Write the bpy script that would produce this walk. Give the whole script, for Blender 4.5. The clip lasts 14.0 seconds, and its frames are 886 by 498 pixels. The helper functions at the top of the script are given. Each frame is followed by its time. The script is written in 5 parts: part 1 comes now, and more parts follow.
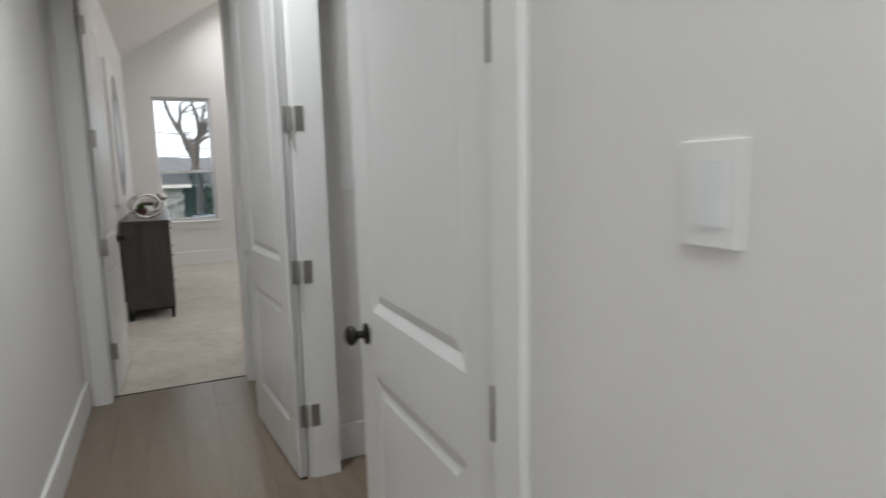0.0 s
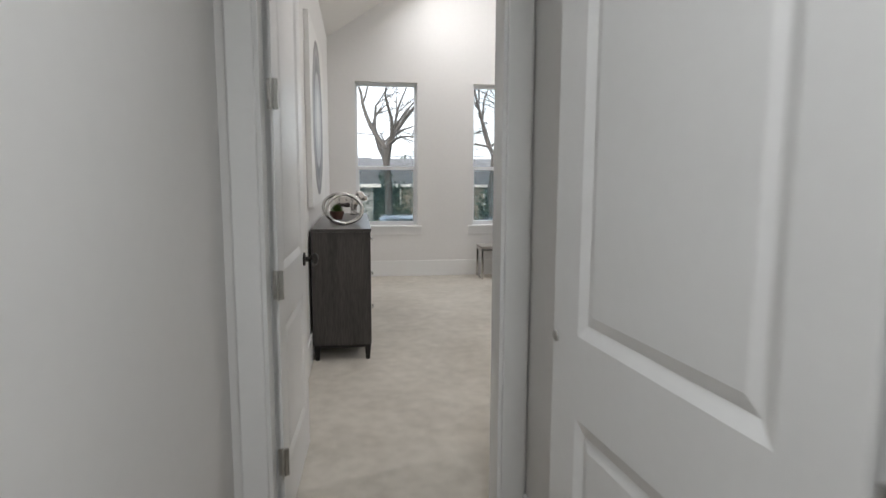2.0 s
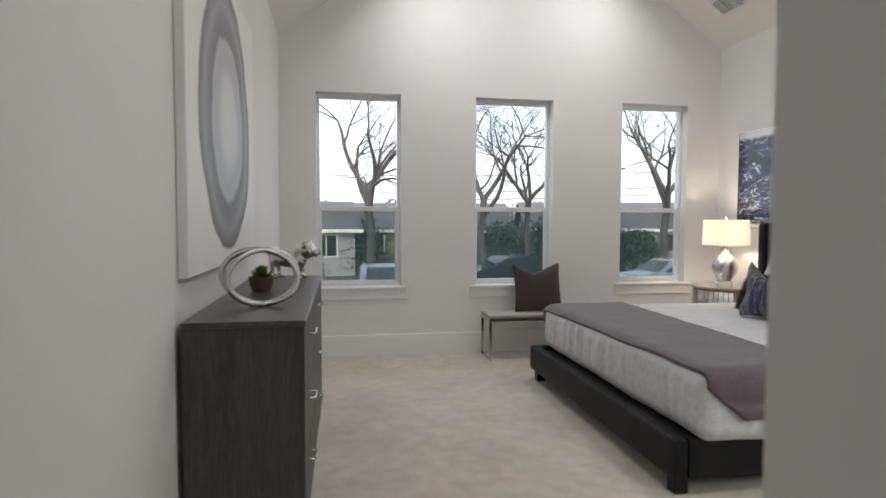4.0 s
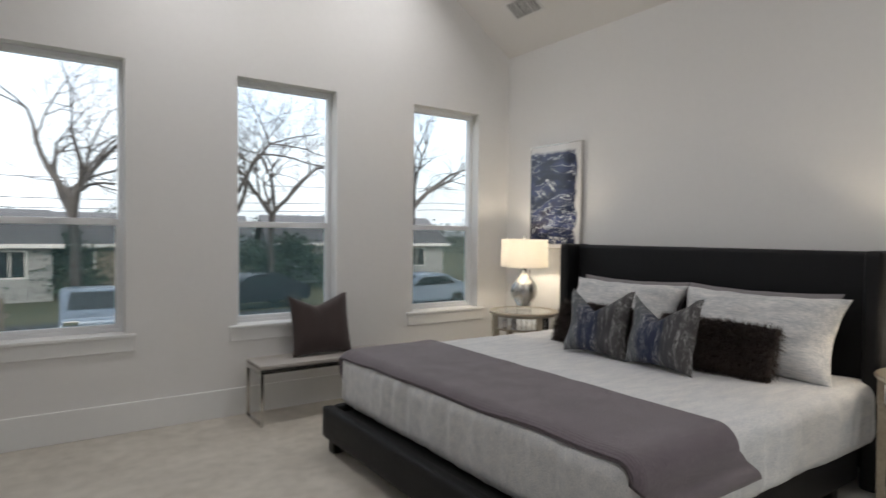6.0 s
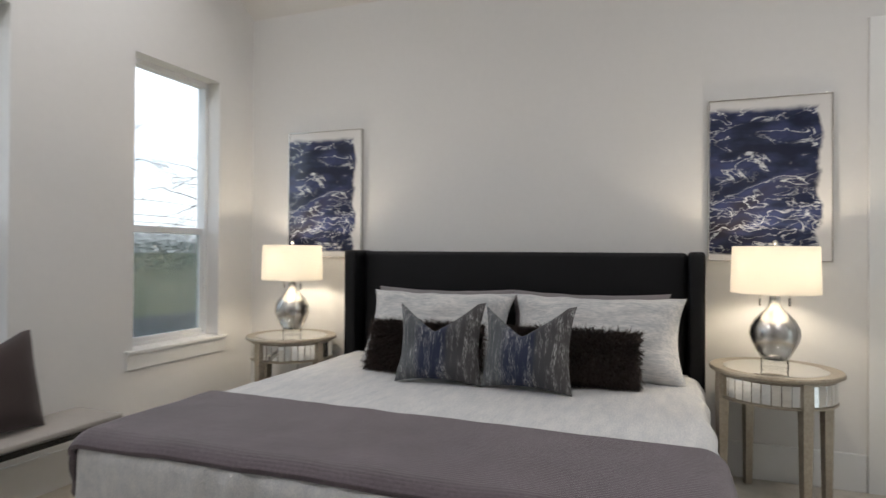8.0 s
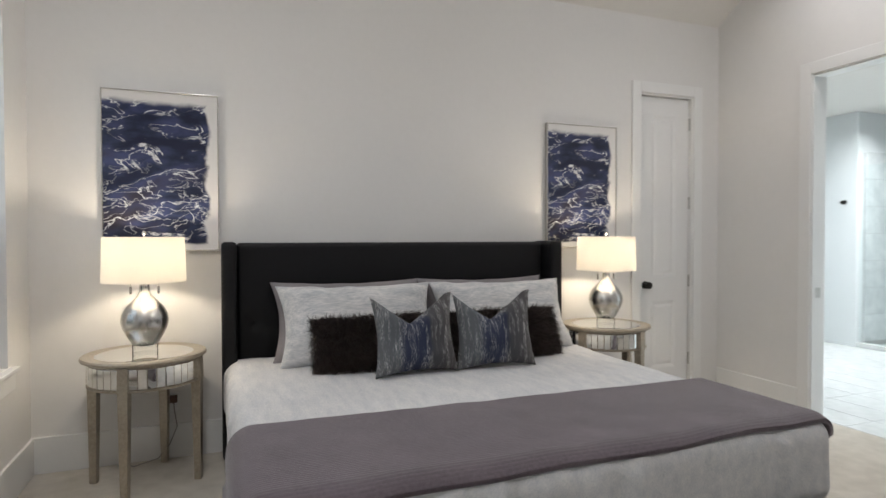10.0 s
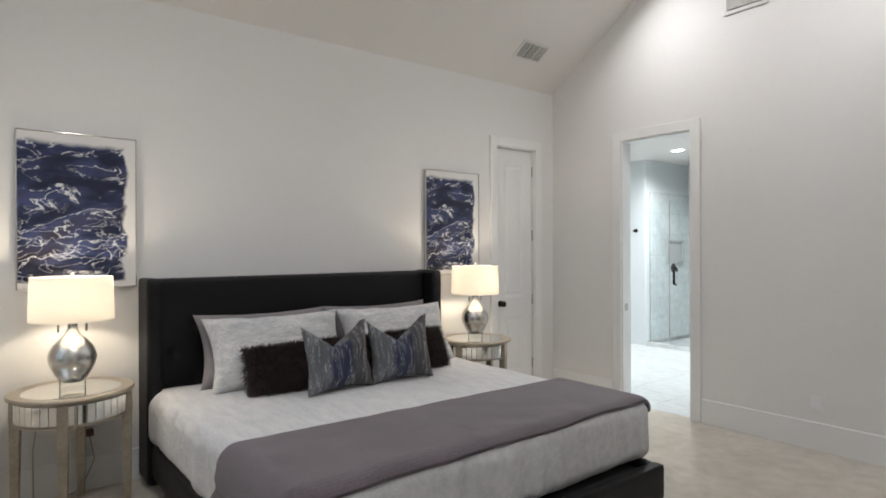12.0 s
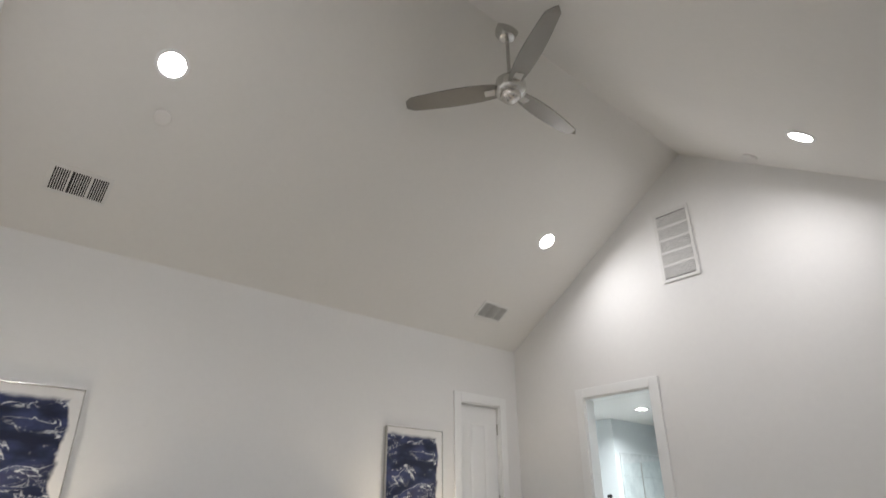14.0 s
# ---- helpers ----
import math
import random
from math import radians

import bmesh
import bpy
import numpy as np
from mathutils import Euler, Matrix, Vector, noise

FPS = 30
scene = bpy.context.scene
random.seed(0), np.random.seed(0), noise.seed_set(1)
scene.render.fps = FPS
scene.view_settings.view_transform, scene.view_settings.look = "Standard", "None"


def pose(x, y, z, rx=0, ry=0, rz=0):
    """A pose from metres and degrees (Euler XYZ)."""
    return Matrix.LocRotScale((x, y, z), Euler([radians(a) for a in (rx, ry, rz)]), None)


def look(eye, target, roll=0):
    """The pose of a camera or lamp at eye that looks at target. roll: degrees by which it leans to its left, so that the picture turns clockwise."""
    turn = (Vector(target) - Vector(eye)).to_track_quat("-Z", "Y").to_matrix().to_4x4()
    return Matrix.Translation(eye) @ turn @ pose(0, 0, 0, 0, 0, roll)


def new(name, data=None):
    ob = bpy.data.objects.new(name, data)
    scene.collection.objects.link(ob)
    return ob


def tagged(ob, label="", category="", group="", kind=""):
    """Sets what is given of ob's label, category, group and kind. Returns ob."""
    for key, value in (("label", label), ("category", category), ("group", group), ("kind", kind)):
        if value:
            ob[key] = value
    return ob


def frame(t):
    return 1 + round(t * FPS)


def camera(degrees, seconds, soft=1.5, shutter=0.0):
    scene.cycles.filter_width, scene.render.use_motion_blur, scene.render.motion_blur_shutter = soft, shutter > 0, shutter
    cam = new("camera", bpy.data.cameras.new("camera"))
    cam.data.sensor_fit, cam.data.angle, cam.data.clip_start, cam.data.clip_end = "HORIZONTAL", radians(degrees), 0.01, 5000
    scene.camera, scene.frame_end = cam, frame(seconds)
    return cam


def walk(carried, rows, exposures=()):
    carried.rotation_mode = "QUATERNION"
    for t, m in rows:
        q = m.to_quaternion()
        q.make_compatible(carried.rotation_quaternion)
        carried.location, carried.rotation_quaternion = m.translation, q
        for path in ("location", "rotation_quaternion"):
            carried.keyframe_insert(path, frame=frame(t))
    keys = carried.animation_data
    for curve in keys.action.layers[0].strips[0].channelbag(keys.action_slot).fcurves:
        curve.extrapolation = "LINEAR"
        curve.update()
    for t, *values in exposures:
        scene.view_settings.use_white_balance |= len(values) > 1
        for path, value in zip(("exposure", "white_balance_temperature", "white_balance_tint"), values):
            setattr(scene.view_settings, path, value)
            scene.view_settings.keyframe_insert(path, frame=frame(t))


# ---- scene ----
cam = camera(74.0, 14.0, soft=1.5, shutter=0.5)
PATH = [
    (0, (0.437, -4.598, 1.358), (1.271, -2.801, 1.083), -1.4),
    (0.5, (0.381, -4.217, 1.328), (0.975, -2.326, 1.06), -0.8),
    (1, (0.337, -3.719, 1.323), (0.727, -1.775, 1.061), -0.2),
    (1.5, (0.299, -3.196, 1.316), (0.615, -1.238, 1.058), 0.3),
    (2, (0.339, -2.627, 1.31), (0.626, -0.664, 1.059), 0.2),
    (4.5, (0.626, -0.263, 1.283), (1.015, 1.698, 1.212), 0.4),
    (5, (0.677, 0.019, 1.28), (1.232, 1.94, 1.229), 0.4),
    (5.5, (0.643, 0.309, 1.269), (1.472, 2.129, 1.238), 0.6),
    (6, (0.623, 0.583, 1.324), (1.764, 2.225, 1.277), 0.6),
    (6.5, (0.565, 0.862, 1.315), (1.922, 2.33, 1.287), 0.4),
    (7, (0.541, 1.159, 1.306), (2.092, 2.422, 1.286), 0.4),
    (7.5, (0.609, 1.544, 1.298), (2.338, 2.551, 1.293), 0.5),
    (8, (0.687, 1.944, 1.253), (2.557, 2.654, 1.265), 0.4),
    (8.5, (0.675, 2.473, 1.268), (2.653, 2.765, 1.265), 0.1),
    (11, (0.46, 4.573, 1.326), (2.151, 3.505, 1.288), -0.1),
    (11.5, (0.318, 4.69, 1.386), (1.944, 3.525, 1.353), -0.1),
    (12, (0.299, 4.723, 1.442), (1.873, 3.489, 1.441), -0.2),
    (12.5, (0.268, 4.736, 1.47), (1.807, 3.472, 1.654), -0.1),
    (13, (0.228, 4.722, 1.442), (1.721, 3.472, 1.898), -0.3),
    (13.5, (0.245, 4.724, 1.417), (1.669, 3.502, 2.109), -0.2),
    (14, (0.271, 4.714, 1.416), (1.633, 3.511, 2.251), -0.2),
]
LIGHTEN = [(0, 1.93), (1, 1.93), (2, 2.12), (4.5, 1.8), (5.5, 1.82), (6, 1.58), (7, 1.62), (8, 1.72), (11, 1.8), (14, 1.72)]
walk(cam, [(t, look(e, g, r)) for t, e, g, r in PATH], LIGHTEN)

# ---- world, sun, lamps ----
world = bpy.data.worlds.new("world")
scene.world = world
world.use_nodes = True
wn, wl = world.node_tree.nodes, world.node_tree.links
sky = wn.new("ShaderNodeTexSky")
sky.sky_type, sky.sun_disc = "NISHITA", False
sky.sun_elevation, sky.sun_rotation = radians(32), radians(200)
sky.air_density, sky.dust_density = 1.0, 6.0
cloud, cmix, ctc = wn.new("ShaderNodeTexNoise"), wn.new("ShaderNodeMix"), wn.new("ShaderNodeTexCoord")
cloud.inputs["Scale"].default_value, cloud.inputs["Detail"].default_value = 5, 5
wl.new(ctc.outputs["Generated"], cloud.inputs["Vector"])
cramp = wn.new("ShaderNodeMapRange")
cramp.inputs[1].default_value, cramp.inputs[2].default_value, cramp.inputs[3].default_value, cramp.inputs[4].default_value = .35, .65, .45, .95
wl.new(cloud.outputs[0], cramp.inputs[0])
cmix.data_type = "RGBA"
cmix.inputs[7].default_value = (3.6, 3.75, 4.0, 1)
wl.new(cramp.outputs[0], cmix.inputs[0])
wl.new(sky.outputs[0], cmix.inputs[6])
wl.new(cmix.outputs[2], wn["Background"].inputs[0])
wn["Background"].inputs[1].default_value = 0.15
sun = new("sun", bpy.data.lights.new("sun", "SUN"))
sun.data.energy, sun.data.angle, sun.data.color = 0.5, radians(12), (1, .95, .9)
sun.matrix_world = look((0, 0, 0), (math.sin(radians(20)), math.cos(radians(20)), -.62))

W, E, S, N = 0.0, 4.4, 0.06, 4.93      # bedroom
EAVE, PITCH = 3.03, 0.667
RX = 2.25
RIDGE = EAVE + PITCH * (E - RX)
HL, HR = -0.085, 0.93                   # hall
ENT = -0.56                            # room face of the entry wall
ALC = 1.10                             # side wall of the entry alcove
GROUND = -1.7


def roof_z(x):
    return EAVE + PITCH * min(x - 2 * RX + E, E - x)


def lamp(name, where, aim, watts, size, color, spread=155):
    d = bpy.data.lights.new(name, "AREA")
    d.shape, d.size, d.energy, d.color, d.spread = "DISK", size, watts, color, radians(spread)
    ob = new(name, d)
    ob.matrix_world = look(where, aim)
    return ob


CANS = [(3.26, 4.14), (3.32, 0.74), (1.12, 0.80), (1.12, 4.14)]
COOL = (.93, .963, .985)
CAN_W, HALL_W, BATH_W, SHADE_W = 3.5, 4.35, 9.5, 3.0
for cx, cy in CANS:
    sx = -1 if cx > RX else 1
    nx, nz = sx * PITCH / math.hypot(1, PITCH), -1 / math.hypot(1, PITCH)
    p = Vector((cx, cy, roof_z(cx))) + .03 * Vector((nx, 0, nz))
    lamp("can_lamp", p, p + Vector((nx, 0, nz)), CAN_W, .14, (.985, .972, .995), 165)
# hall fill: two unseen lights added to brighten the hallway, no fixtures modelled
lamp("hall_fill", (.60, -5.1, 2.70), (.60, -5.1, 0), HALL_W, .3, COOL)
lamp("hall_fill", (.62, -2.5, 2.70), (.62, -2.5, 0), HALL_W * .92, .3, COOL)
lamp("bath_lamp", (4.55, -2.6, 2.70), (4.55, -2.6, 0), BATH_W, .15, (.92, .98, 1))
lamp("bath_lamp", (3.79, -1.45, 2.70), (3.79, -1.45, 0), BATH_W, .15, (.92, .98, 1))
TABLES = [(4.085, 4.335), (4.06, 1.43)]
for tx, ty in TABLES:
    d = bpy.data.lights.new("bulb_lamp", "POINT")
    d.energy, d.shadow_soft_size, d.color = SHADE_W, .035, (1, .86, .66)
    new("bulb_lamp", d).location = (tx, ty, 1.19)


# ---- materials ----
def mat(name, color, rough=.5, metal=0.0, vary=.06, scale=3.0, fine=60.0, bump=.1, stretch=(1, 1, 1), color2=None, detail=4, bfine=None, spec=None, per_object=0.0, sheen=0.0):
    m = bpy.data.materials.new(name)
    m.use_nodes = True
    n, l = m.node_tree.nodes, m.node_tree.links
    b = n["Principled BSDF"]
    b.inputs["Roughness"].default_value, b.inputs["Metallic"].default_value = rough, metal
    if spec is not None:
        b.inputs["Specular IOR Level"].default_value = spec
    if sheen:
        b.inputs["Sheen Weight"].default_value = sheen
    tc, mp = n.new("ShaderNodeTexCoord"), n.new("ShaderNodeMapping")
    mp.inputs["Scale"].default_value = stretch
    l.new(tc.outputs["Object"], mp.inputs[0])
    big, small = n.new("ShaderNodeTexNoise"), n.new("ShaderNodeTexNoise")
    for t, s in ((big, scale), (small, fine)):
        t.inputs["Scale"].default_value, t.inputs["Detail"].default_value = s, detail
        l.new(mp.outputs[0], t.inputs["Vector"])
    add = n.new("ShaderNodeMath")
    add.operation = "MULTIPLY_ADD"
    l.new(small.outputs[0], add.inputs[0])
    add.inputs[1].default_value = .5
    half = n.new("ShaderNodeMath")
    half.operation = "MULTIPLY"
    half.inputs[1].default_value = .5
    l.new(big.outputs[0], half.inputs[0])
    l.new(half.outputs[0], add.inputs[2])
    ramp = n.new("ShaderNodeValToRGB")
    c2 = color2 or tuple(min(1, c * (1 + vary)) for c in color)
    c1 = color if color2 else tuple(c * (1 - vary) for c in color)
    ramp.color_ramp.elements[0].position, ramp.color_ramp.elements[1].position = .36, .64
    ramp.color_ramp.elements[0].color, ramp.color_ramp.elements[1].color = (*c1, 1), (*c2, 1)
    l.new(add.outputs[0], ramp.inputs[0])
    out = ramp.outputs[0]
    if per_object:
        oi, hv, mr = n.new("ShaderNodeObjectInfo"), n.new("ShaderNodeHueSaturation"), n.new("ShaderNodeMapRange")
        l.new(oi.outputs["Random"], mr.inputs[0])
        mr.inputs[3].default_value, mr.inputs[4].default_value = 1 - per_object, 1 + per_object
        l.new(mr.outputs[0], hv.inputs["Value"])
        l.new(out, hv.inputs["Color"])
        out = hv.outputs[0]
    l.new(out, b.inputs["Base Color"])
    rr = n.new("ShaderNodeMapRange")
    rr.inputs[3].default_value, rr.inputs[4].default_value = rough * .88, min(1, rough * 1.12)
    l.new(big.outputs[0], rr.inputs[0])
    l.new(rr.outputs[0], b.inputs["Roughness"])
    if bump:
        bp = n.new("ShaderNodeBump")
        bp.inputs["Strength"].default_value, bp.inputs["Distance"].default_value = bump, .004
        src = small
        if bfine:
            src = n.new("ShaderNodeTexNoise")
            src.inputs["Scale"].default_value, src.inputs["Detail"].default_value = bfine, 3
            l.new(mp.outputs[0], src.inputs["Vector"])
        l.new(src.outputs[0], bp.inputs["Height"])
        l.new(bp.outputs[0], b.inputs["Normal"])
    return m


def glass_mat(name, tint, gloss=1.0):
    m = bpy.data.materials.new(name)
    m.use_nodes = True
    n, l = m.node_tree.nodes, m.node_tree.links
    n.remove(n["Principled BSDF"])
    tr, gl, mx, fr = n.new("ShaderNodeBsdfTransparent"), n.new("ShaderNodeBsdfGlossy"), n.new("ShaderNodeMixShader"), n.new("ShaderNodeFresnel")
    tr.inputs[0].default_value = (*tint, 1)
    gl.inputs["Roughness"].default_value = .01
    fr.inputs[0].default_value = 1.5 * gloss
    l.new(fr.outputs[0], mx.inputs[0])
    l.new(tr.outputs[0], mx.inputs[1])
    l.new(gl.outputs[0], mx.inputs[2])
    l.new(mx.outputs[0], n["Material Output"].inputs[0])
    return m


def glow_mat(name, color, strength):
    m = bpy.data.materials.new(name)
    m.use_nodes = True
    b = m.node_tree.nodes["Principled BSDF"]
    b.inputs["Base Color"].default_value = (.8, .8, .8, 1)
    b.inputs["Emission Color"].default_value, b.inputs["Emission Strength"].default_value = (*color, 1), strength
    return m


def shade_mat():
    m = bpy.data.materials.new("lamp_shade_linen")
    m.use_nodes = True
    n, l = m.node_tree.nodes, m.node_tree.links
    n.remove(n["Principled BSDF"])
    df, tl, mx = n.new("ShaderNodeBsdfDiffuse"), n.new("ShaderNodeBsdfTranslucent"), n.new("ShaderNodeMixShader")
    df.inputs[0].default_value, tl.inputs[0].default_value = (.85, .83, .79, 1), (.72, .70, .66, 1)
    mx.inputs[0].default_value = .5
    l.new(df.outputs[0], mx.inputs[1])
    l.new(tl.outputs[0], mx.inputs[2])
    l.new(mx.outputs[0], n["Material Output"].inputs[0])
    tc, no, bp = n.new("ShaderNodeTexCoord"), n.new("ShaderNodeTexNoise"), n.new("ShaderNodeBump")
    no.inputs["Scale"].default_value = 220
    l.new(tc.outputs["Object"], no.inputs[0])
    l.new(no.outputs[0], bp.inputs["Height"])
    bp.inputs["Strength"].default_value = .1
    l.new(bp.outputs[0], df.inputs["Normal"])
    return m


def art_mat():
    """Ink-blue wash with pale branching veins on white paper; object y across, z up, 0.61 x 0.91 m."""
    m = bpy.data.materials.new("ink_wash_print")
    m.use_nodes = True
    n, l = m.node_tree.nodes, m.node_tree.links
    b = n["Principled BSDF"]
    b.inputs["Roughness"].default_value = .12

    def math_(op, a, c=None, d=None):
        k = n.new("ShaderNodeMath")
        k.operation = op
        for i, v in enumerate((a, c, d)):
            if v is None:
                continue
            if isinstance(v, (int, float)):
                k.inputs[i].default_value = v
            else:
                l.new(v, k.inputs[i])
        return k.outputs[0]

    def noise_(vec, s, detail=4, dist=0.0):
        k = n.new("ShaderNodeTexNoise")
        k.inputs["Scale"].default_value, k.inputs["Detail"].default_value, k.inputs["Distortion"].default_value = s, detail, dist
        l.new(vec, k.inputs["Vector"])
        return k.outputs[0]

    def mix_(f, a, c):
        k = n.new("ShaderNodeMix")
        k.data_type = "RGBA"
        for v, i in ((f, 0), (a, 6), (c, 7)):
            if isinstance(v, tuple):
                k.inputs[i].default_value = (*v, 1)
            else:
                l.new(v, k.inputs[i])
        return k.outputs[2]

    def ramp_(v, a, c):
        k = n.new("ShaderNodeMapRange")
        k.interpolation_type = "SMOOTHSTEP"
        l.new(v, k.inputs[0])
        k.inputs[1].default_value, k.inputs[2].default_value = a, c
        return k.outputs[0]

    tc, sep, mp = n.new("ShaderNodeTexCoord"), n.new("ShaderNodeSeparateXYZ"), n.new("ShaderNodeMapping")
    l.new(tc.outputs["Object"], sep.inputs[0])
    l.new(tc.outputs["Object"], mp.inputs[0])
    mp.inputs["Scale"].default_value = (1, 1, 2.1)
    y, z = sep.outputs[1], sep.outputs[2]
    wash = mix_(ramp_(noise_(mp.outputs[0], 4, 6), .35, .62), (.012, .016, .04), (.045, .06, .145))
    wash = mix_(ramp_(noise_(mp.outputs[0], 2.2, 3), .52, .75), wash, (.03, .024, .032))
    base = noise_(mp.outputs[0], 4.2, 5, .9)
    vein = math_("ABSOLUTE", math_("SUBTRACT", base, .5))
    keep = ramp_(noise_(mp.outputs[0], 4, 2), .40, .52)
    line = math_("MULTIPLY", math_("SUBTRACT", 1.0, ramp_(vein, .003, .014)), keep)
    splash = math_("MULTIPLY", math_("SUBTRACT", 1.0, ramp_(vein, .02, .06)), ramp_(noise_(mp.outputs[0], 11, 6), .62, .70))
    low = noise_(mp.outputs[0], 7, 4, 1.0)
    line2 = math_("MULTIPLY", math_("SUBTRACT", 1.0, ramp_(math_("ABSOLUTE", math_("SUBTRACT", low, .5)), .004, .02)), ramp_(z, .1, -.12))
    allv = math_("MINIMUM", math_("ADD", math_("ADD", line, splash), math_("MULTIPLY", line2, .5)), 1.0)
    col = mix_(math_("MULTIPLY", allv, .95), wash, (.68, .70, .73))
    rag = math_("MULTIPLY", math_("SUBTRACT", noise_(tc.outputs["Object"], 7, 6), .5), .14)
    right = ramp_(math_("SUBTRACT", math_("MULTIPLY", y, -1.0), rag), .235, .262)
    top = ramp_(math_("SUBTRACT", z, math_("MULTIPLY", rag, .4)), .375, .412)
    bottom = ramp_(math_("SUBTRACT", math_("MULTIPLY", z, -1.0), math_("MULTIPLY", rag, .25)), .408, .425)
    paper = math_("MAXIMUM", math_("MAXIMUM", right, top), bottom)
    col = mix_(paper, col, (.74, .73, .72))
    l.new(col, b.inputs["Base Color"])
    return m


def agate_mat():
    """Concentric painted grey rings on white canvas, 1.2 m across; object y across, z up."""
    m = bpy.data.materials.new("painted_ring_canvas")
    m.use_nodes = True
    n, l = m.node_tree.nodes, m.node_tree.links
    b = n["Principled BSDF"]
    b.inputs["Roughness"].default_value = .45
    tc, mp, ln, no, no2 = (n.new("ShaderNode" + k) for k in ("TexCoord", "Mapping", "VectorMath", "TexNoise", "TexNoise"))
    mp.inputs["Scale"].default_value = (0, 1, 1)
    l.new(tc.outputs["Object"], mp.inputs[0])
    ln.operation = "LENGTH"
    l.new(mp.outputs[0], ln.inputs[0])
    no.inputs["Scale"].default_value, no.inputs["Detail"].default_value = 2.6, 6
    no2.inputs["Scale"].default_value, no2.inputs["Detail"].default_value = 9, 7
    for k in (no, no2):
        l.new(tc.outputs["Object"], k.inputs["Vector"])
    a1, a2 = n.new("ShaderNodeMath"), n.new("ShaderNodeMath")
    a1.operation = a2.operation = "MULTIPLY_ADD"
    l.new(no.outputs[0], a1.inputs[0])
    a1.inputs[1].default_value = .08
    l.new(ln.outputs["Value"], a1.inputs[2])
    l.new(no2.outputs[0], a2.inputs[0])
    a2.inputs[1].default_value = .05
    l.new(a1.outputs[0], a2.inputs[2])
    r = n.new("ShaderNodeValToRGB")
    el = r.color_ramp.elements
    stops = [(.0, (.68, .68, .67)), (.24, (.64, .64, .64)), (.30, (.50, .51, .53)), (.36, (.44, .45, .47)), (.42, (.50, .505, .52)),
             (.45, (.16, .165, .185)), (.52, (.22, .225, .245)), (.57, (.33, .33, .35)), (.61, (.24, .235, .245)), (.655, (.15, .14, .135)), (.672, (.8, .79, .77))]
    el[0].position, el[0].color = stops[0][0], (*stops[0][1], 1)
    el[1].position, el[1].color = stops[-1][0], (*stops[-1][1], 1)
    for p, c in stops[1:-1]:
        e = el.new(p)
        e.color = (*c, 1)
    l.new(a2.outputs[0], r.inputs[0])
    l.new(r.outputs[0], b.inputs["Base Color"])
    bp = n.new("ShaderNodeBump")
    bp.inputs["Strength"].default_value, bp.inputs["Distance"].default_value = .4, .004
    l.new(no2.outputs[0], bp.inputs["Height"])
    l.new(bp.outputs[0], b.inputs["Normal"])
    return m


def brushed_fabric():
    """Grey-blue cushion cloth with vertical pale brush strokes and a navy band."""
    m = bpy.data.materials.new("brushed_stripe_fabric")
    m.use_nodes = True
    n, l = m.node_tree.nodes, m.node_tree.links
    b = n["Principled BSDF"]
    b.inputs["Roughness"].default_value = .85
    tc, mp, sep = (n.new("ShaderNode" + k) for k in ("TexCoord", "Mapping", "SeparateXYZ"))
    l.new(tc.outputs["Object"], mp.inputs[0])
    l.new(tc.outputs["Object"], sep.inputs[0])
    mp.inputs["Scale"].default_value = (55, 9, 9)
    no, no2 = n.new("ShaderNodeTexNoise"), n.new("ShaderNodeTexNoise")
    for k, s in ((no, 1.0), (no2, 6.0)):
        k.inputs["Scale"].default_value, k.inputs["Detail"].default_value = s, 6
        l.new(mp.outputs[0], k.inputs["Vector"])
    band = n.new("ShaderNodeValToRGB")
    band.color_ramp.interpolation = "EASE"
    mr = n.new("ShaderNodeMapRange")
    mr.inputs[1].default_value, mr.inputs[2].default_value = -.24, .24
    ad = n.new("ShaderNodeMath")
    ad.operation = "MULTIPLY_ADD"
    l.new(no.outputs[0], ad.inputs[0])
    ad.inputs[1].default_value = .06
    l.new(sep.outputs[0], ad.inputs[2])
    l.new(ad.outputs[0], mr.inputs[0])
    el = band.color_ramp.elements
    cols = [(0, (.12, .12, .12)), (.30, (.10, .11, .12)), (.40, (.024, .032, .066)), (.62, (.02, .028, .062)), (.70, (.06, .06, .066)), (1, (.075, .07, .07))]
    el[0].color, el[1].color = (*cols[0][1], 1), (*cols[-1][1], 1)
    for p, c in cols[1:-1]:
        el.new(p).color = (*c, 1)
    l.new(mr.outputs[0], band.inputs[0])
    th, mul, mx = n.new("ShaderNodeMapRange"), n.new("ShaderNodeMath"), n.new("ShaderNodeMix")
    l.new(no.outputs[0], th.inputs[0])
    th.inputs[1].default_value, th.inputs[2].default_value = .46, .70
    th2 = n.new("ShaderNodeMapRange")
    l.new(no2.outputs[0], th2.inputs[0])
    th2.inputs[1].default_value, th2.inputs[2].default_value = .44, .66
    mul.operation = "MULTIPLY"
    l.new(th.outputs[0], mul.inputs[0])
    l.new(th2.outputs[0], mul.inputs[1])
    mx.data_type = "RGBA"
    l.new(mul.outputs[0], mx.inputs[0])
    l.new(band.outputs[0], mx.inputs[6])
    mx.inputs[7].default_value = (.6, .6, .6, 1)
    l.new(mx.outputs[2], b.inputs["Base Color"])
    bp = n.new("ShaderNodeBump")
    bp.inputs["Strength"].default_value, bp.inputs["Distance"].default_value = .3, .003
    l.new(no2.outputs[0], bp.inputs["Height"])
    l.new(bp.outputs[0], b.inputs["Normal"])
    return m


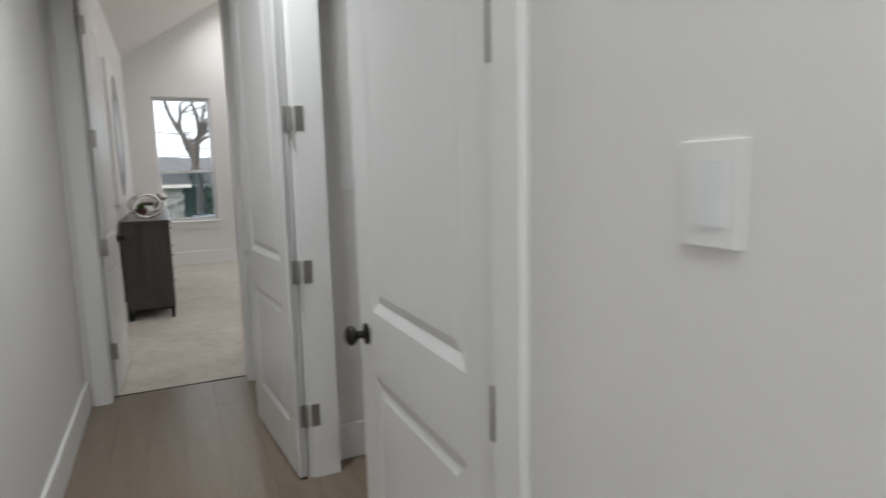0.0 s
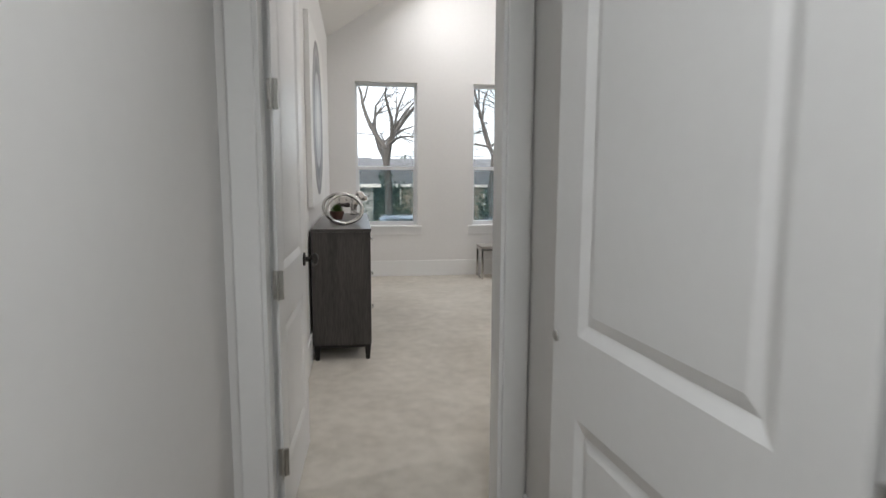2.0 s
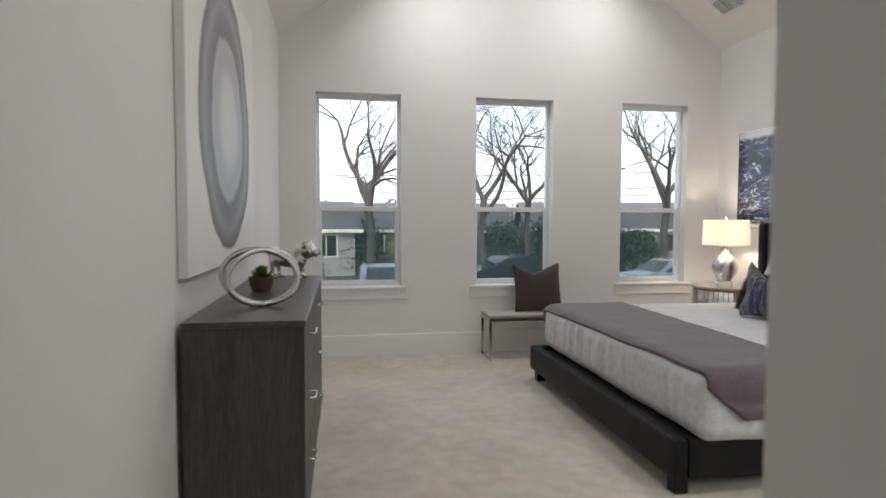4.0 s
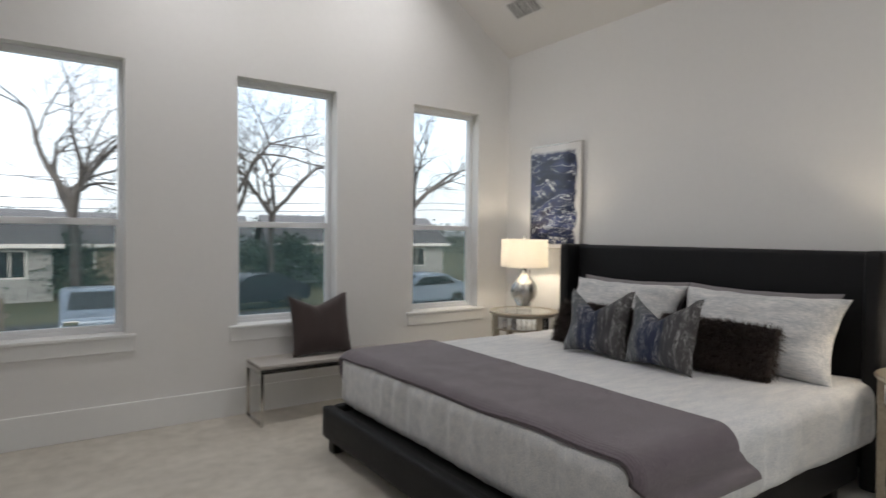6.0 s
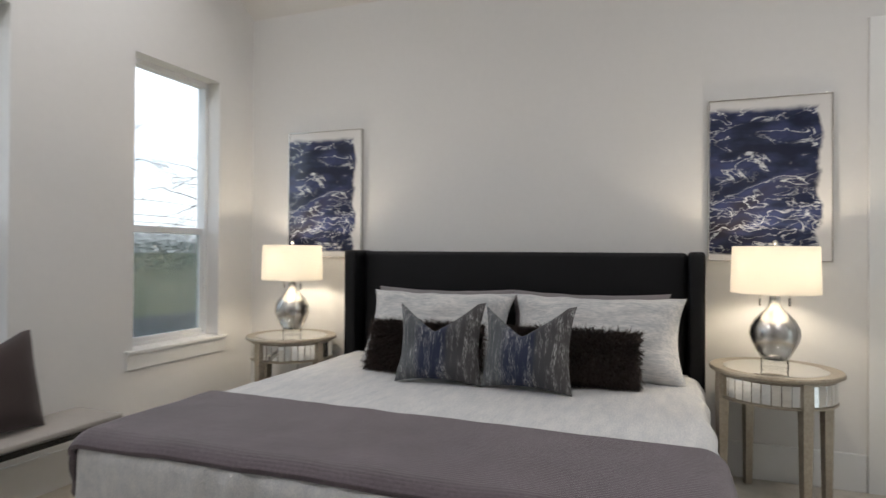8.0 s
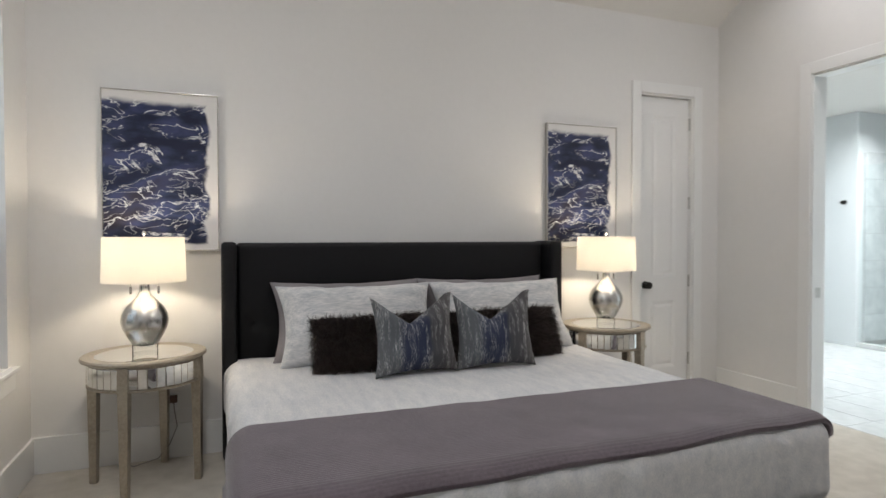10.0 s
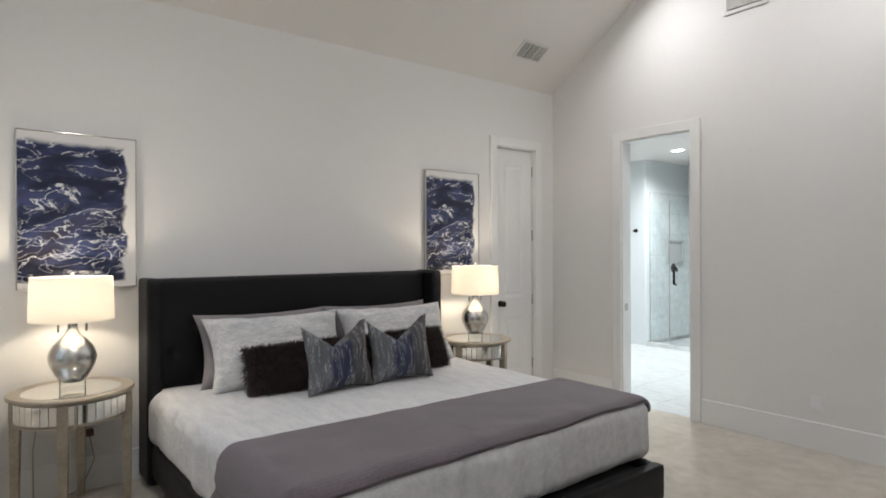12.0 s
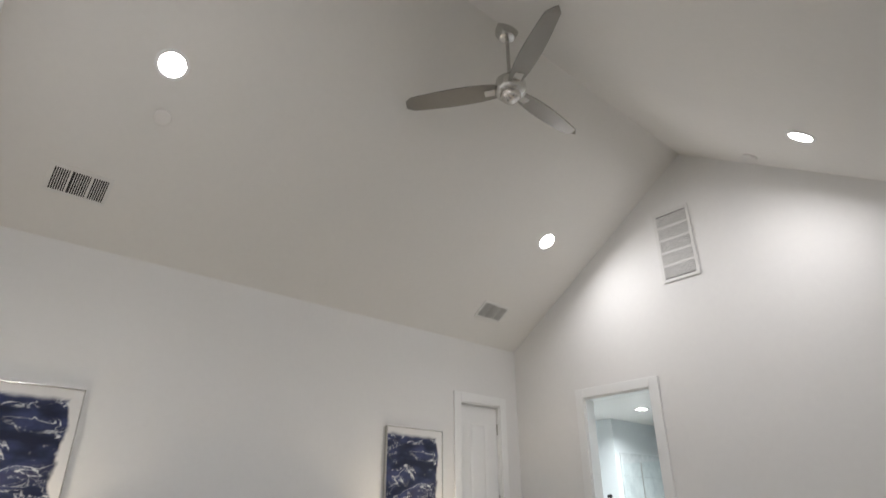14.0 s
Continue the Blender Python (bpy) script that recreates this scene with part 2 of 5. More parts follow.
M_WALL = mat("wall_paint", (.76, .75, .735), .62, vary=.012, scale=1.2, fine=25, bump=.08, bfine=160, spec=.3)
M_CEIL = mat("ceiling_paint", (.74, .72, .69), .8, vary=.012, scale=1.2, fine=25, bump=.08, bfine=140, spec=.2)
M_TRIM = mat("trim_paint", (.80, .80, .79), .33, vary=.012, scale=2, fine=40, bump=.03)
M_DOOR = mat("door_paint", (.79, .79, .785), .3, vary=.012, scale=2, fine=40, bump=.04, bfine=90)
M_CARPET = mat("carpet_pile", (.50, .46, .395), .95, scale=2.2, fine=11, bump=1.0, bfine=210, color2=(.66, .615, .54), detail=7, spec=.05, sheen=.3)
M_PLANK = mat("floor_plank_wood", (.185, .14, .10), .34, scale=2, fine=14, stretch=(9, .7, 1), color2=(.24, .19, .14), bump=.06, per_object=.06, detail=8)
M_DARK = mat("dark_gap", (.03, .03, .03), .8, bump=0)
M_HINGE = mat("satin_nickel", (.50, .49, .47), .36, 1.0, fine=200, bump=.05)
M_BLACKMETAL = mat("dark_bronze", (.03, .028, .026), .38, .8, bump=.05)
M_WOODGREY = mat("grey_stained_wood", (.028, .025, .023), .42, scale=3, fine=22, stretch=(6, 6, .6), color2=(.075, .067, .062), bump=.2, detail=8)
M_WOODTOP = mat("grey_stained_top", (.04, .037, .036), .3, scale=3, fine=22, stretch=(6, .6, 6), color2=(.09, .082, .078), bump=.15, detail=8)
M_SILVER = mat("brushed_silver", (.58, .57, .55), .27, 1.0, fine=90, stretch=(1, 1, .08), bump=.12)
M_CHROME = mat("polished_steel", (.62, .6, .57), .16, 1.0, vary=.03, fine=120, bump=.03)
M_CHAMP = mat("champagne_leaf_paint", (.33, .285, .225), .36, .55, scale=6, fine=70, color2=(.47, .415, .335), bump=.15)
M_MIRROR = mat("mirror_glass", (.82, .82, .80), .03, 1.0, vary=.01, bump=0)
M_LEATHER = mat("black_leather", (.0055, .0055, .0065), .5, vary=.2, scale=5, fine=120, bump=.35, bfine=320, spec=.28)
M_DUVET = mat("heathered_duvet", (.54, .55, .57), .9, scale=16, fine=110, stretch=(.4, 1.5, 1.5), color2=(.73, .72, .71), bump=.7, detail=7, sheen=.2)
M_THROW = mat("plum_grey_coverlet", (.098, .076, .088), .82, scale=4, fine=90, color2=(.148, .12, .135), bump=.4, bfine=260, sheen=.3)
M_HEATH = mat("heathered_pillow", (.42, .44, .46), .9, scale=12, fine=60, stretch=(.35, 2.2, 2.2), color2=(.74, .72, .70), bump=.4, detail=7)
M_LILAC = mat("grey_pillow_cotton", (.235, .215, .225), .88, vary=.06, fine=200, bump=.3)
M_FUR = mat("brown_faux_fur", (.02, .014, .012), .6, scale=14, fine=80, color2=(.10, .073, .064), bump=.5)
M_BRUSH = brushed_fabric()
M_PLUM = mat("brown_cushion_cotton", (.045, .030, .028), .85, vary=.12, fine=160, bump=.4, sheen=.2)
M_BENCH = mat("bench_linen", (.42, .39, .36), .85, vary=.08, fine=160, bump=.3)
M_ART, M_AGATE = art_mat(), agate_mat()
M_SHADE = shade_mat()
M_ACRYLIC = glass_mat("clear_acrylic", (.96, .97, .97), .72)
M_PANE = glass_mat("window_pane", (.92, .97, .98), .86)
M_SHOWER = glass_mat("shower_glass", (.94, .98, .98))
M_VINYL = mat("white_vinyl", (.78, .79, .80), .35, vary=.01, bump=.02)
M_BLADE = mat("fan_blade_nickel", (.26, .245, .225), .42, .45, vary=.05, fine=120, bump=.03)
M_GLOW = glow_mat("can_diffuser", (1, .97, .93), 9)
M_BULB = glow_mat("bulb_glass", (1, .85, .62), 12)
M_VENT = mat("vent_enamel", (.70, .69, .67), .4, vary=.01, bump=.02)
M_TILE = mat("marble_tile", (.60, .63, .64), .18, scale=2.5, fine=12, color2=(.78, .80, .80), bump=.02, per_object=.05, detail=8)
M_BTILE = mat("marble_floor_tile", (.60, .62, .62), .22, scale=2, fine=10, color2=(.78, .79, .79), bump=.02, per_object=.04, detail=8)
M_GROUT = mat("grout", (.5, .5, .5), .8)
M_BATHWALL = mat("bath_wall_paint", (.76, .79, .80), .55, vary=.012, scale=1.2, bump=.05)
M_PLANT = mat("moss_green", (.05, .10, .02), .8, scale=12, fine=60, color2=(.14, .22, .05))
M_TERRA = mat("brown_pot", (.10, .05, .035), .6, vary=.2, fine=40)
M_GRASS = mat("winter_grass", (.05, .065, .03), .95, scale=.3, fine=4, color2=(.12, .115, .06), bump=.5)
M_ASPHALT = mat("asphalt", (.045, .045, .05), .85, vary=.15, scale=.6, fine=30)
M_BARK = mat("tree_bark", (.045, .042, .042), .9, scale=3, fine=20, stretch=(3, 3, .5), color2=(.09, .083, .08), bump=.8)
M_LEAF = mat("evergreen_leaf", (.02, .045, .022), .7, vary=.4, scale=1.2, fine=6, bump=0)
M_TWIG = mat("far_wood", (.05, .068, .06), .95, vary=.3, scale=.5, fine=3, bump=0)
M_SIDING = mat("house_siding", (.36, .37, .38), .7, vary=.05, bump=.1)
M_SIDING2 = mat("house_siding_tan", (.33, .28, .22), .7, vary=.05, bump=.1)
M_ROOF = mat("roof_shingle", (.11, .11, .115), .85, vary=.15, scale=2, fine=18, bump=.4)
M_FENCE = mat("fence_wood", (.10, .085, .07), .85, scale=2, fine=15, stretch=(6, 6, .6), color2=(.19, .165, .14))
M_CARPAINT = mat("silver_blue_car_paint", (.28, .34, .42), .25, .4, vary=.02, bump=0)
M_DARKCAR = mat("dark_car_paint", (.02, .022, .03), .22, .3, vary=.02, bump=0)
M_TYRE = mat("tyre_rubber", (.02, .02, .02), .8)
M_WINDARK = mat("dark_window", (.02, .025, .03), .08, vary=.02, bump=0)
M_CABLE = mat("cable_rubber", (.015, .015, .015), .6, bump=0)
M_CORD = mat("lamp_cord", (.25, .23, .21), .5, bump=0)


def screen_mat():
    m = bpy.data.materials.new("insect_screen")
    m.use_nodes = True
    n, l = m.node_tree.nodes, m.node_tree.links
    tr, mx = n.new("ShaderNodeBsdfTransparent"), n.new("ShaderNodeMixShader")
    b = n["Principled BSDF"]
    b.inputs["Base Color"].default_value, b.inputs["Roughness"].default_value = (.05, .12, .14, 1), .7
    mx.inputs[0].default_value = .56
    l.new(tr.outputs[0], mx.inputs[1])
    l.new(b.outputs[0], mx.inputs[2])
    l.new(mx.outputs[0], n["Material Output"].inputs[0])
    return m


M_SCREEN = screen_mat()


# ---- building helpers ----
def finish(name, bm, material, smooth=False):
    me = bpy.data.meshes.new(name)
    bmesh.ops.recalc_face_normals(bm, faces=bm.faces)
    bm.to_mesh(me)
    bm.free()
    if material:
        me.materials.append(material)
    if smooth:
        for p in me.polygons:
            p.use_smooth = True
        me.set_sharp_from_angle(angle=radians(40))
    return new(name, me)


def part(name, bm, material, parent, label="", smooth=False):
    ob = finish(name, bm, material, smooth)
    ob.parent = parent
    if label:
        ob["label"] = label
    return ob


def thing(name, m, label, category, group=""):
    ob = new(name)
    ob.matrix_world = m
    return tagged(ob, label, category, group)


def setting(name, bm, material, label="", smooth=False):
    return tagged(finish(name, bm, material, smooth), label, "", "", "structure")


def box(bm, lo, hi, bevel=0.0, seg=2, m=None):
    vs = bmesh.ops.create_cube(bm, size=1)["verts"]
    for v in vs:
        v.co = Vector([lo[i] + (v.co[i] + .5) * (hi[i] - lo[i]) for i in range(3)])
    if bevel:
        es = {e for v in vs for e in v.link_edges}
        r = bmesh.ops.bevel(bm, geom=list(es), offset=bevel, segments=seg, affect="EDGES", profile=.5)
        vs = list({v for f in r["faces"] for v in f.verts} | {v for v in vs if v.is_valid})
    if m is not None:
        bmesh.ops.transform(bm, matrix=m, verts=vs)
    return bm


def boxes(*items, bevel=0.0):
    bm = bmesh.new()
    for lo, hi in items:
        box(bm, lo, hi, bevel)
    return bm


def lathe(bm, profile, seg=32, m=None):
    rings = []
    for r, z in profile:
        rings.append([bm.verts.new((r * math.cos(2 * math.pi * i / seg), r * math.sin(2 * math.pi * i / seg), z)) for i in range(seg)])
    for a, b in zip(rings, rings[1:]):
        for i in range(seg):
            bm.faces.new((a[i], a[(i + 1) % seg], b[(i + 1) % seg], b[i]))
    if profile[0][0] > 1e-5:
        bm.faces.new(rings[0][::-1])
    if profile[-1][0] > 1e-5:
        bm.faces.new(rings[-1])
    if m is not None:
        bmesh.ops.transform(bm, matrix=m, verts=[v for r in rings for v in r])
    return bm


def open_lathe(bm, profile, seg=40):
    """A closed profile loop turned about z."""
    rings = [[bm.verts.new((r * math.cos(2 * math.pi * i / seg), r * math.sin(2 * math.pi * i / seg), z)) for i in range(seg)] for r, z in profile]
    for a, b in zip(rings, rings[1:] + rings[:1]):
        for i in range(seg):
            bm.faces.new((a[i], a[(i + 1) % seg], b[(i + 1) % seg], b[i]))
    return bm


def tube(bm, pts, radii, seg=8, closed=False):
    pts = [Vector(p) for p in pts]
    if isinstance(radii, (int, float)):
        radii = [radii] * len(pts)
    rings = []
    up = None
    for i, p in enumerate(pts):
        a = pts[(i - 1) % len(pts)] if (closed or i) else p
        b = pts[(i + 1) % len(pts)] if (closed or i < len(pts) - 1) else p
        d = (b - a).normalized()
        if up is None:
            up = d.orthogonal().normalized()
        up = (up - d * up.dot(d)).normalized()
        side = d.cross(up)
        rings.append([bm.verts.new(p + radii[i] * (math.cos(2 * math.pi * k / seg) * up + math.sin(2 * math.pi * k / seg) * side)) for k in range(seg)])
    for a, b in list(zip(rings, rings[1:])) + ([(rings[-1], rings[0])] if closed else []):
        for k in range(seg):
            bm.faces.new((a[k], a[(k + 1) % seg], b[(k + 1) % seg], b[k]))
    if not closed:
        bm.faces.new(rings[0][::-1])
        bm.faces.new(rings[-1])
    return bm


def wall_cells(bm, axis, at, thick, u0, u1, z0, z1, holes):
    """An upright wall with rectangular holes (u0, u1, z0, z1). axis 'y': spans x at y; axis 'x': spans y at x."""
    us = sorted({u0, u1, *(h[0] for h in holes), *(h[1] for h in holes)})
    zs = sorted({z0, z1, *(h[2] for h in holes), *(h[3] for h in holes)})
    for a, b in zip(us, us[1:]):
        run = None
        for c, d in zip(zs, zs[1:]):
            hole = any(h[0] <= a and b <= h[1] and h[2] <= c and d <= h[3] for h in holes)
            if not hole:
                run = (run[0], d) if run else (c, d)
            if (hole or d == zs[-1]) and run:
                if axis == "y":
                    box(bm, (a, at, run[0]), (b, at + thick, run[1]))
                else:
                    box(bm, (at, a, run[0]), (at + thick, b, run[1]))
                run = None
    return bm


def prism(bm, poly, axis, a, b):
    """A polygon of (u, z) carried from a to b along y (axis 'y') or x."""
    f = (lambda u, z, k: (u, k, z)) if axis == "y" else (lambda u, z, k: (k, u, z))
    p = [bm.verts.new(f(u, z, a)) for u, z in poly]
    q = [bm.verts.new(f(u, z, b)) for u, z in poly]
    bm.faces.new(p)
    bm.faces.new(q[::-1])
    for i in range(len(poly)):
        j = (i + 1) % len(poly)
        bm.faces.new((p[i], p[j], q[j], q[i]))
    return bm


# ---- the shell ----
WIN = [(.33, 1.11), (1.83, 2.605), (3.325, 4.04)]
WZ0, WZ1 = .655, 2.455
TN = .20
bm = bmesh.new()
wall_cells(bm, "y", N, TN, W - .15, E + .15, GROUND, EAVE, [(a, b, WZ0, WZ1) for a, b in WIN])
prism(bm, [(W - .15, EAVE), (E + .15, EAVE), (RX, RIDGE + .1)], "y", N, N + TN)
setting("wall_north", bm, M_WALL, "white painted gable wall with three tall windows")

CDY0, CDY1, DH = .33, .86, 2.43
bm = wall_cells(bmesh.new(), "x", E, .15, S - .12, N, -.1, EAVE + .1, [(CDY0, CDY1, -.1, DH)])
setting("wall_east", bm, M_WALL, "white painted wall behind the bed")

BX0, BX1 = 2.885, 3.565
bm = wall_cells(bmesh.new(), "y", S - .12, .12, ALC, E + .15, -.1, EAVE, [(BX0, BX1, -.1, DH)])
box(bm, (W, S - .12, 2.75), (ALC, S, EAVE))
prism(bm, [(W, EAVE), (E, EAVE), (RX, RIDGE + .1)], "y", S - .12, S)
setting("wall_south", bm, M_WALL, "white painted gable wall with a doorway")

setting("wall_west", boxes(((W - .15, ENT, -.1), (W, N, EAVE + .1))), M_WALL, "white painted wall behind the dresser")
setting("wall_alcove", boxes(((ALC, ENT - .12, -.1), (ALC + .12, S - .12, 2.75))), M_WALL)
EX0, EX1 = .03, .835
bm = wall_cells(bmesh.new(), "y", ENT - .12, .12, HL, ALC, -.1, 2.75, [(EX0, EX1, -.1, DH)])
setting("wall_entry", bm, M_WALL, "white wall round the bedroom doorway")
CL0, CL1 = -3.765, -2.105
bm = wall_cells(bmesh.new(), "x", HR, .12, -6.2, ENT - .12, -.1, 2.75, [(CL0, CL1, -.1, DH)])
setting("wall_hall_east", bm, M_WALL, "white hallway wall with a closet opening")
setting("wall_hall_west", boxes(((HL - .12, -6.2, -.1), (HL, ENT, 2.75))), M_WALL, "white hallway wall")
setting("wall_hall_end", boxes(((HL, -6.32, -.1), (HR, -6.2, 2.75))), M_WALL)
# closet behind the double doors
bm = boxes(((HR + .12, -2.0, -.1), (1.75, -1.9, 2.75)), ((1.65, -4.0, -.1), (1.75, -2.0, 2.75)), ((HR + .12, -4.1, -.1), (1.75, -4.0, 2.75)))
setting("wall_closet", bm, M_WALL, "white closet walls")
setting("wall_wardrobe", boxes(((E + .7, S, -.1), (E + .8, 1.3, 2.75)), ((E + .15, 1.2, -.1), (E + .7, 1.3, 2.75)), ((E + .15, S - .06, -.1), (E + .7, S + .04, 2.75))), M_WALL)

bm = bmesh.new()
WEAVE = roof_z(W)
prism(bm, [(W - .2, WEAVE - PITCH * .2), (RX, RIDGE), (RX, RIDGE + .15), (W - .2, WEAVE - PITCH * .2 + .15)], "y", S - .1, N + .1)
prism(bm, [(E + .2, EAVE - PITCH * .2), (RX, RIDGE), (RX, RIDGE + .15), (E + .2, EAVE - PITCH * .2 + .15)], "y", S - .1, N + .1)
setting("ceiling", bm, M_CEIL, "white vaulted bedroom ceiling")
bm = boxes(((HL - .1, -6.3, 2.75), (1.8, S - .12, 2.85)), ((W, S - .12, 2.70), (ALC, S - .001, 2.75)))
setting("ceiling_hall", bm, M_CEIL, "white flat hallway ceiling")
setting("ceiling_bath", boxes(((2.2, -4.4, 2.75), (6.2, S - .12, 2.85))), M_CEIL, "white flat bathroom ceiling")

bm = bmesh.new()
box(bm, (W, S, -.05), (E, N, 0))
box(bm, (W, ENT, -.05), (ALC, S, 0))
box(bm, (BX0, S - .06, -.05), (BX1, S, 0))
box(bm, (EX0, ENT - .01, -.05), (EX1, ENT, 0))
setting("floor", bm, M_CARPET, "cream cut-pile carpet with vacuum marks")
floor_hall = setting("floor_hall", boxes(((HL, -6.2, -.06), (1.7, ENT - .012, -.012))), M_PLANK, "brown wood plank hallway floor")
floor_bath = setting("floor_bath", boxes(((2.2, -4.3, -.06), (6.1, S - .061, -.010))), M_GROUT, "white marble tile bathroom floor")

# bathroom shell
SHY = -3.0
bm = boxes(((2.2, -4.3, -.1), (2.3, S - .12, 2.75)), ((6.0, -4.3, -.1), (6.1, S - .12, 2.75)), ((2.3, -4.3, -.1), (6.0, -4.2, 2.75)),
           ((5.30, -4.2, -.1), (6.0, SHY, 2.75)), ((2.3, SHY - .1, -.1), (4.0, SHY, 2.75)))
setting("wall_bath", bm, M_BATHWALL, "cool white bathroom walls")

# baseboards
BH, BT = .20, .016


def baseboard(lo, hi):
    setting("baseboard", boxes((lo, hi), bevel=.004), M_TRIM, "white painted baseboard")


baseboard((W + BT, N - BT, 0), (E - BT, N, BH))
baseboard((E - BT, CDY1 + .09, 0), (E, N, BH))
baseboard((W, ENT, 0), (W + BT, N, BH))
baseboard((BX1 + .09, S, 0), (E - BT, S + BT, BH))
baseboard((ALC, S, 0), (BX0 - .09, S + BT, BH))
baseboard((HL, -6.2, 0), (HL + BT, ENT - .14, .17))
baseboard((HR - BT, -6.2, 0), (HR, CL0 - .09, .17))
baseboard((HR - BT, CL1 + .09, 0), (HR, ENT - .14, .17))
baseboard((HR + .13, -2.016, 0), (1.65, -2.0, .17))


def casing(axis, at, out, a, b, h, w=.085):
    """Flat casing round an opening; out: +1 or -1, the side of the wall it stands on."""
    t = .018 * out
    lo, hi = min(at, at + t), max(at, at + t)
    bm = bmesh.new()
    for u0, u1, z0, z1 in ((a - w, a, 0, h + w), (b, b + w, 0, h + w), (a, b, h, h + w)):
        if axis == "y":
            box(bm, (u0, lo, z0), (u1, hi, z1), .004)
        else:
            box(bm, (lo, u0, z0), (hi, u1, z1), .004)
    setting("trim", bm, M_TRIM, "white painted door casing")


def jamb(axis, at, thick, a, b, h):
    bm = bmesh.new()
    for u0, u1, z0, z1 in ((a, a + .012, 0, h - .012), (b - .012, b, 0, h - .012), (a, b, h - .012, h)):
        e = .002
        if axis == "y":
            box(bm, (u0, at - e, z0), (u1, at + thick + e, z1))
        else:
            box(bm, (at - e, u0, z0), (at + thick + e, u1, z1))
    setting("trim", bm, M_TRIM, "white painted door jamb")


casing("y", S, 1, BX0, BX1, DH)
jamb("y", S - .12, .12, BX0, BX1, DH)
casing("x", E, -1, CDY0, CDY1, DH)
jamb("x", E, .15, CDY0, CDY1, DH)
casing("y", ENT - .12, -1, EX0, EX1, DH)
casing("y", ENT, 1, EX0 + .012, EX1, DH, .03)
jamb("y", ENT - .12, .12, EX0, EX1, DH)
casing("x", HR, -1, CL0, CL1, DH)
jamb("x", HR, .12, CL0, CL1, DH)
setting("threshold", boxes(((EX0 + .012, ENT - .018, -.01), (EX1 - .012, ENT - .010, .004))), M_DARK)


# ---- doors ----
def door(name, m, w, h, label, hinge_side=1, knob=True, hinges=(.28, .92, 1.56, 2.2), knob_z=.91, knob_sides=(-1, 1)):
    """A two-panel door leaf: hinge edge at x = 0, x across, y through, z up."""
    t = .036
    root = tagged(thing(name, m, label, "door"), kind="structure")
    st = .125
    bm = bmesh.new()
    zs = [0, .215, .765, .95, h - .14, h]
    box(bm, (0, -t / 2 + .009, 0), (w, t / 2 - .009, h))
    for x0, x1 in ((0, st), (w - st, w)):
        box(bm, (x0, -t / 2, 0), (x1, t / 2, h))
    for a, b in ((zs[0], zs[1]), (zs[2], zs[3]), (zs[4], zs[5])):
        box(bm, (st, -t / 2, a), (w - st, t / 2, b))
    for a, b in ((zs[1], zs[2]), (zs[3], zs[4])):
        for s in (-1, 1):
            o, i = [(st, a), (w - st, a), (w - st, b), (st, b)], [(st + .03, a + .03), (w - st - .03, a + .03), (w - st - .03, b - .03), (st + .03, b - .03)]
            i2 = [(st + .055, a + .055), (w - st - .055, a + .055), (w - st - .055, b - .055), (st + .055, b - .055)]
            vo = [bm.verts.new((x, s * t / 2, z)) for x, z in o]
            vi = [bm.verts.new((x, s * (t / 2 - .0085), z)) for x, z in i]
            vj = [bm.verts.new((x, s * (t / 2 - .003), z)) for x, z in i2]
            for p, q in ((vo, vi), (vi, vj)):
                for k in range(4):
                    bm.faces.new((p[k], p[(k + 1) % 4], q[(k + 1) % 4], q[k]))
            bm.faces.new(vj)
    part("leaf", bm, M_DOOR, root)
    for z in hinges:
        b2 = boxes(((-.003, hinge_side * t / 2 - .018, z - .05), (.0, hinge_side * t / 2 + .018, z + .05)))
        lathe(b2, [(.0065, -.05), (.0065, .05)], 10, pose(-.004, hinge_side * (t / 2 + .006), z))
        box(b2, (-.040, hinge_side * (t / 2 + .001) - .0015, z - .05), (-.004, hinge_side * (t / 2 + .001) + .0015, z + .05), .001)
        part("hinge", b2, M_HINGE, root, "satin nickel hinge", smooth=True)
    if knob:
        for s in knob_sides:
            b2 = bmesh.new()
            lathe(b2, [(.031, 0), (.031, .006), (.012, .012), (.011, .03), (.022, .036), (.029, .046), (.028, .056), (.018, .064), (.001, .066)], 24,
                  pose(w - .065, s * t / 2, knob_z, -90 * s))
            part("knob", b2, M_BLACKMETAL, root, "dark bronze door knob", smooth=True)
    return root


# bedroom door folded back against the west side
door("door_1", pose(EX0 + .02, ENT - .02, .012, 0, 0, 90 - 2), .76, 2.40, "white two-panel bedroom door standing open against the wall", -1)
# closet pair in the hall: one shut, one folded back
door("door_2", pose(HR + .02, CL0 + .016, .012, 0, 0, 90), .82, 2.40, "white two-panel closet door standing shut", 1, knob_z=.872, knob_sides=(1,))
door("door_3", pose(HR - .044, CL1 - .004, .012, 0, 0, 90 + 5), .80, 2.40, "white two-panel closet door folded open along the hallway", -1, knob=False)
door_b = scene.objects["door_3"]
for z in (.292, .932, 1.572, 2.212):
    o = part("hinge_leaf", boxes(((HR + .002, CL1 - .0150, z - .05), (HR + .040, CL1 - .0122, z + .05)), bevel=.001), M_HINGE, door_b)
    o.matrix_parent_inverse = door_b.matrix_world.inverted()
door("door_4", pose(E + .05, CDY0 + .016, .012, 0, 0, 90), CDY1 - CDY0 - .03, 2.40, "white two-panel closet door standing shut beside the bed", 1, knob_z=.895)
b2 = lathe(bmesh.new(), [(.013, 0), (.013, .004), (.006, .008), (.001, .009)], 16, pose(.8, -1.33, .935, 0, -90, 0))
tagged(finish("ball_catch", b2, M_HINGE), "small dark catch on a closet door", "catch")
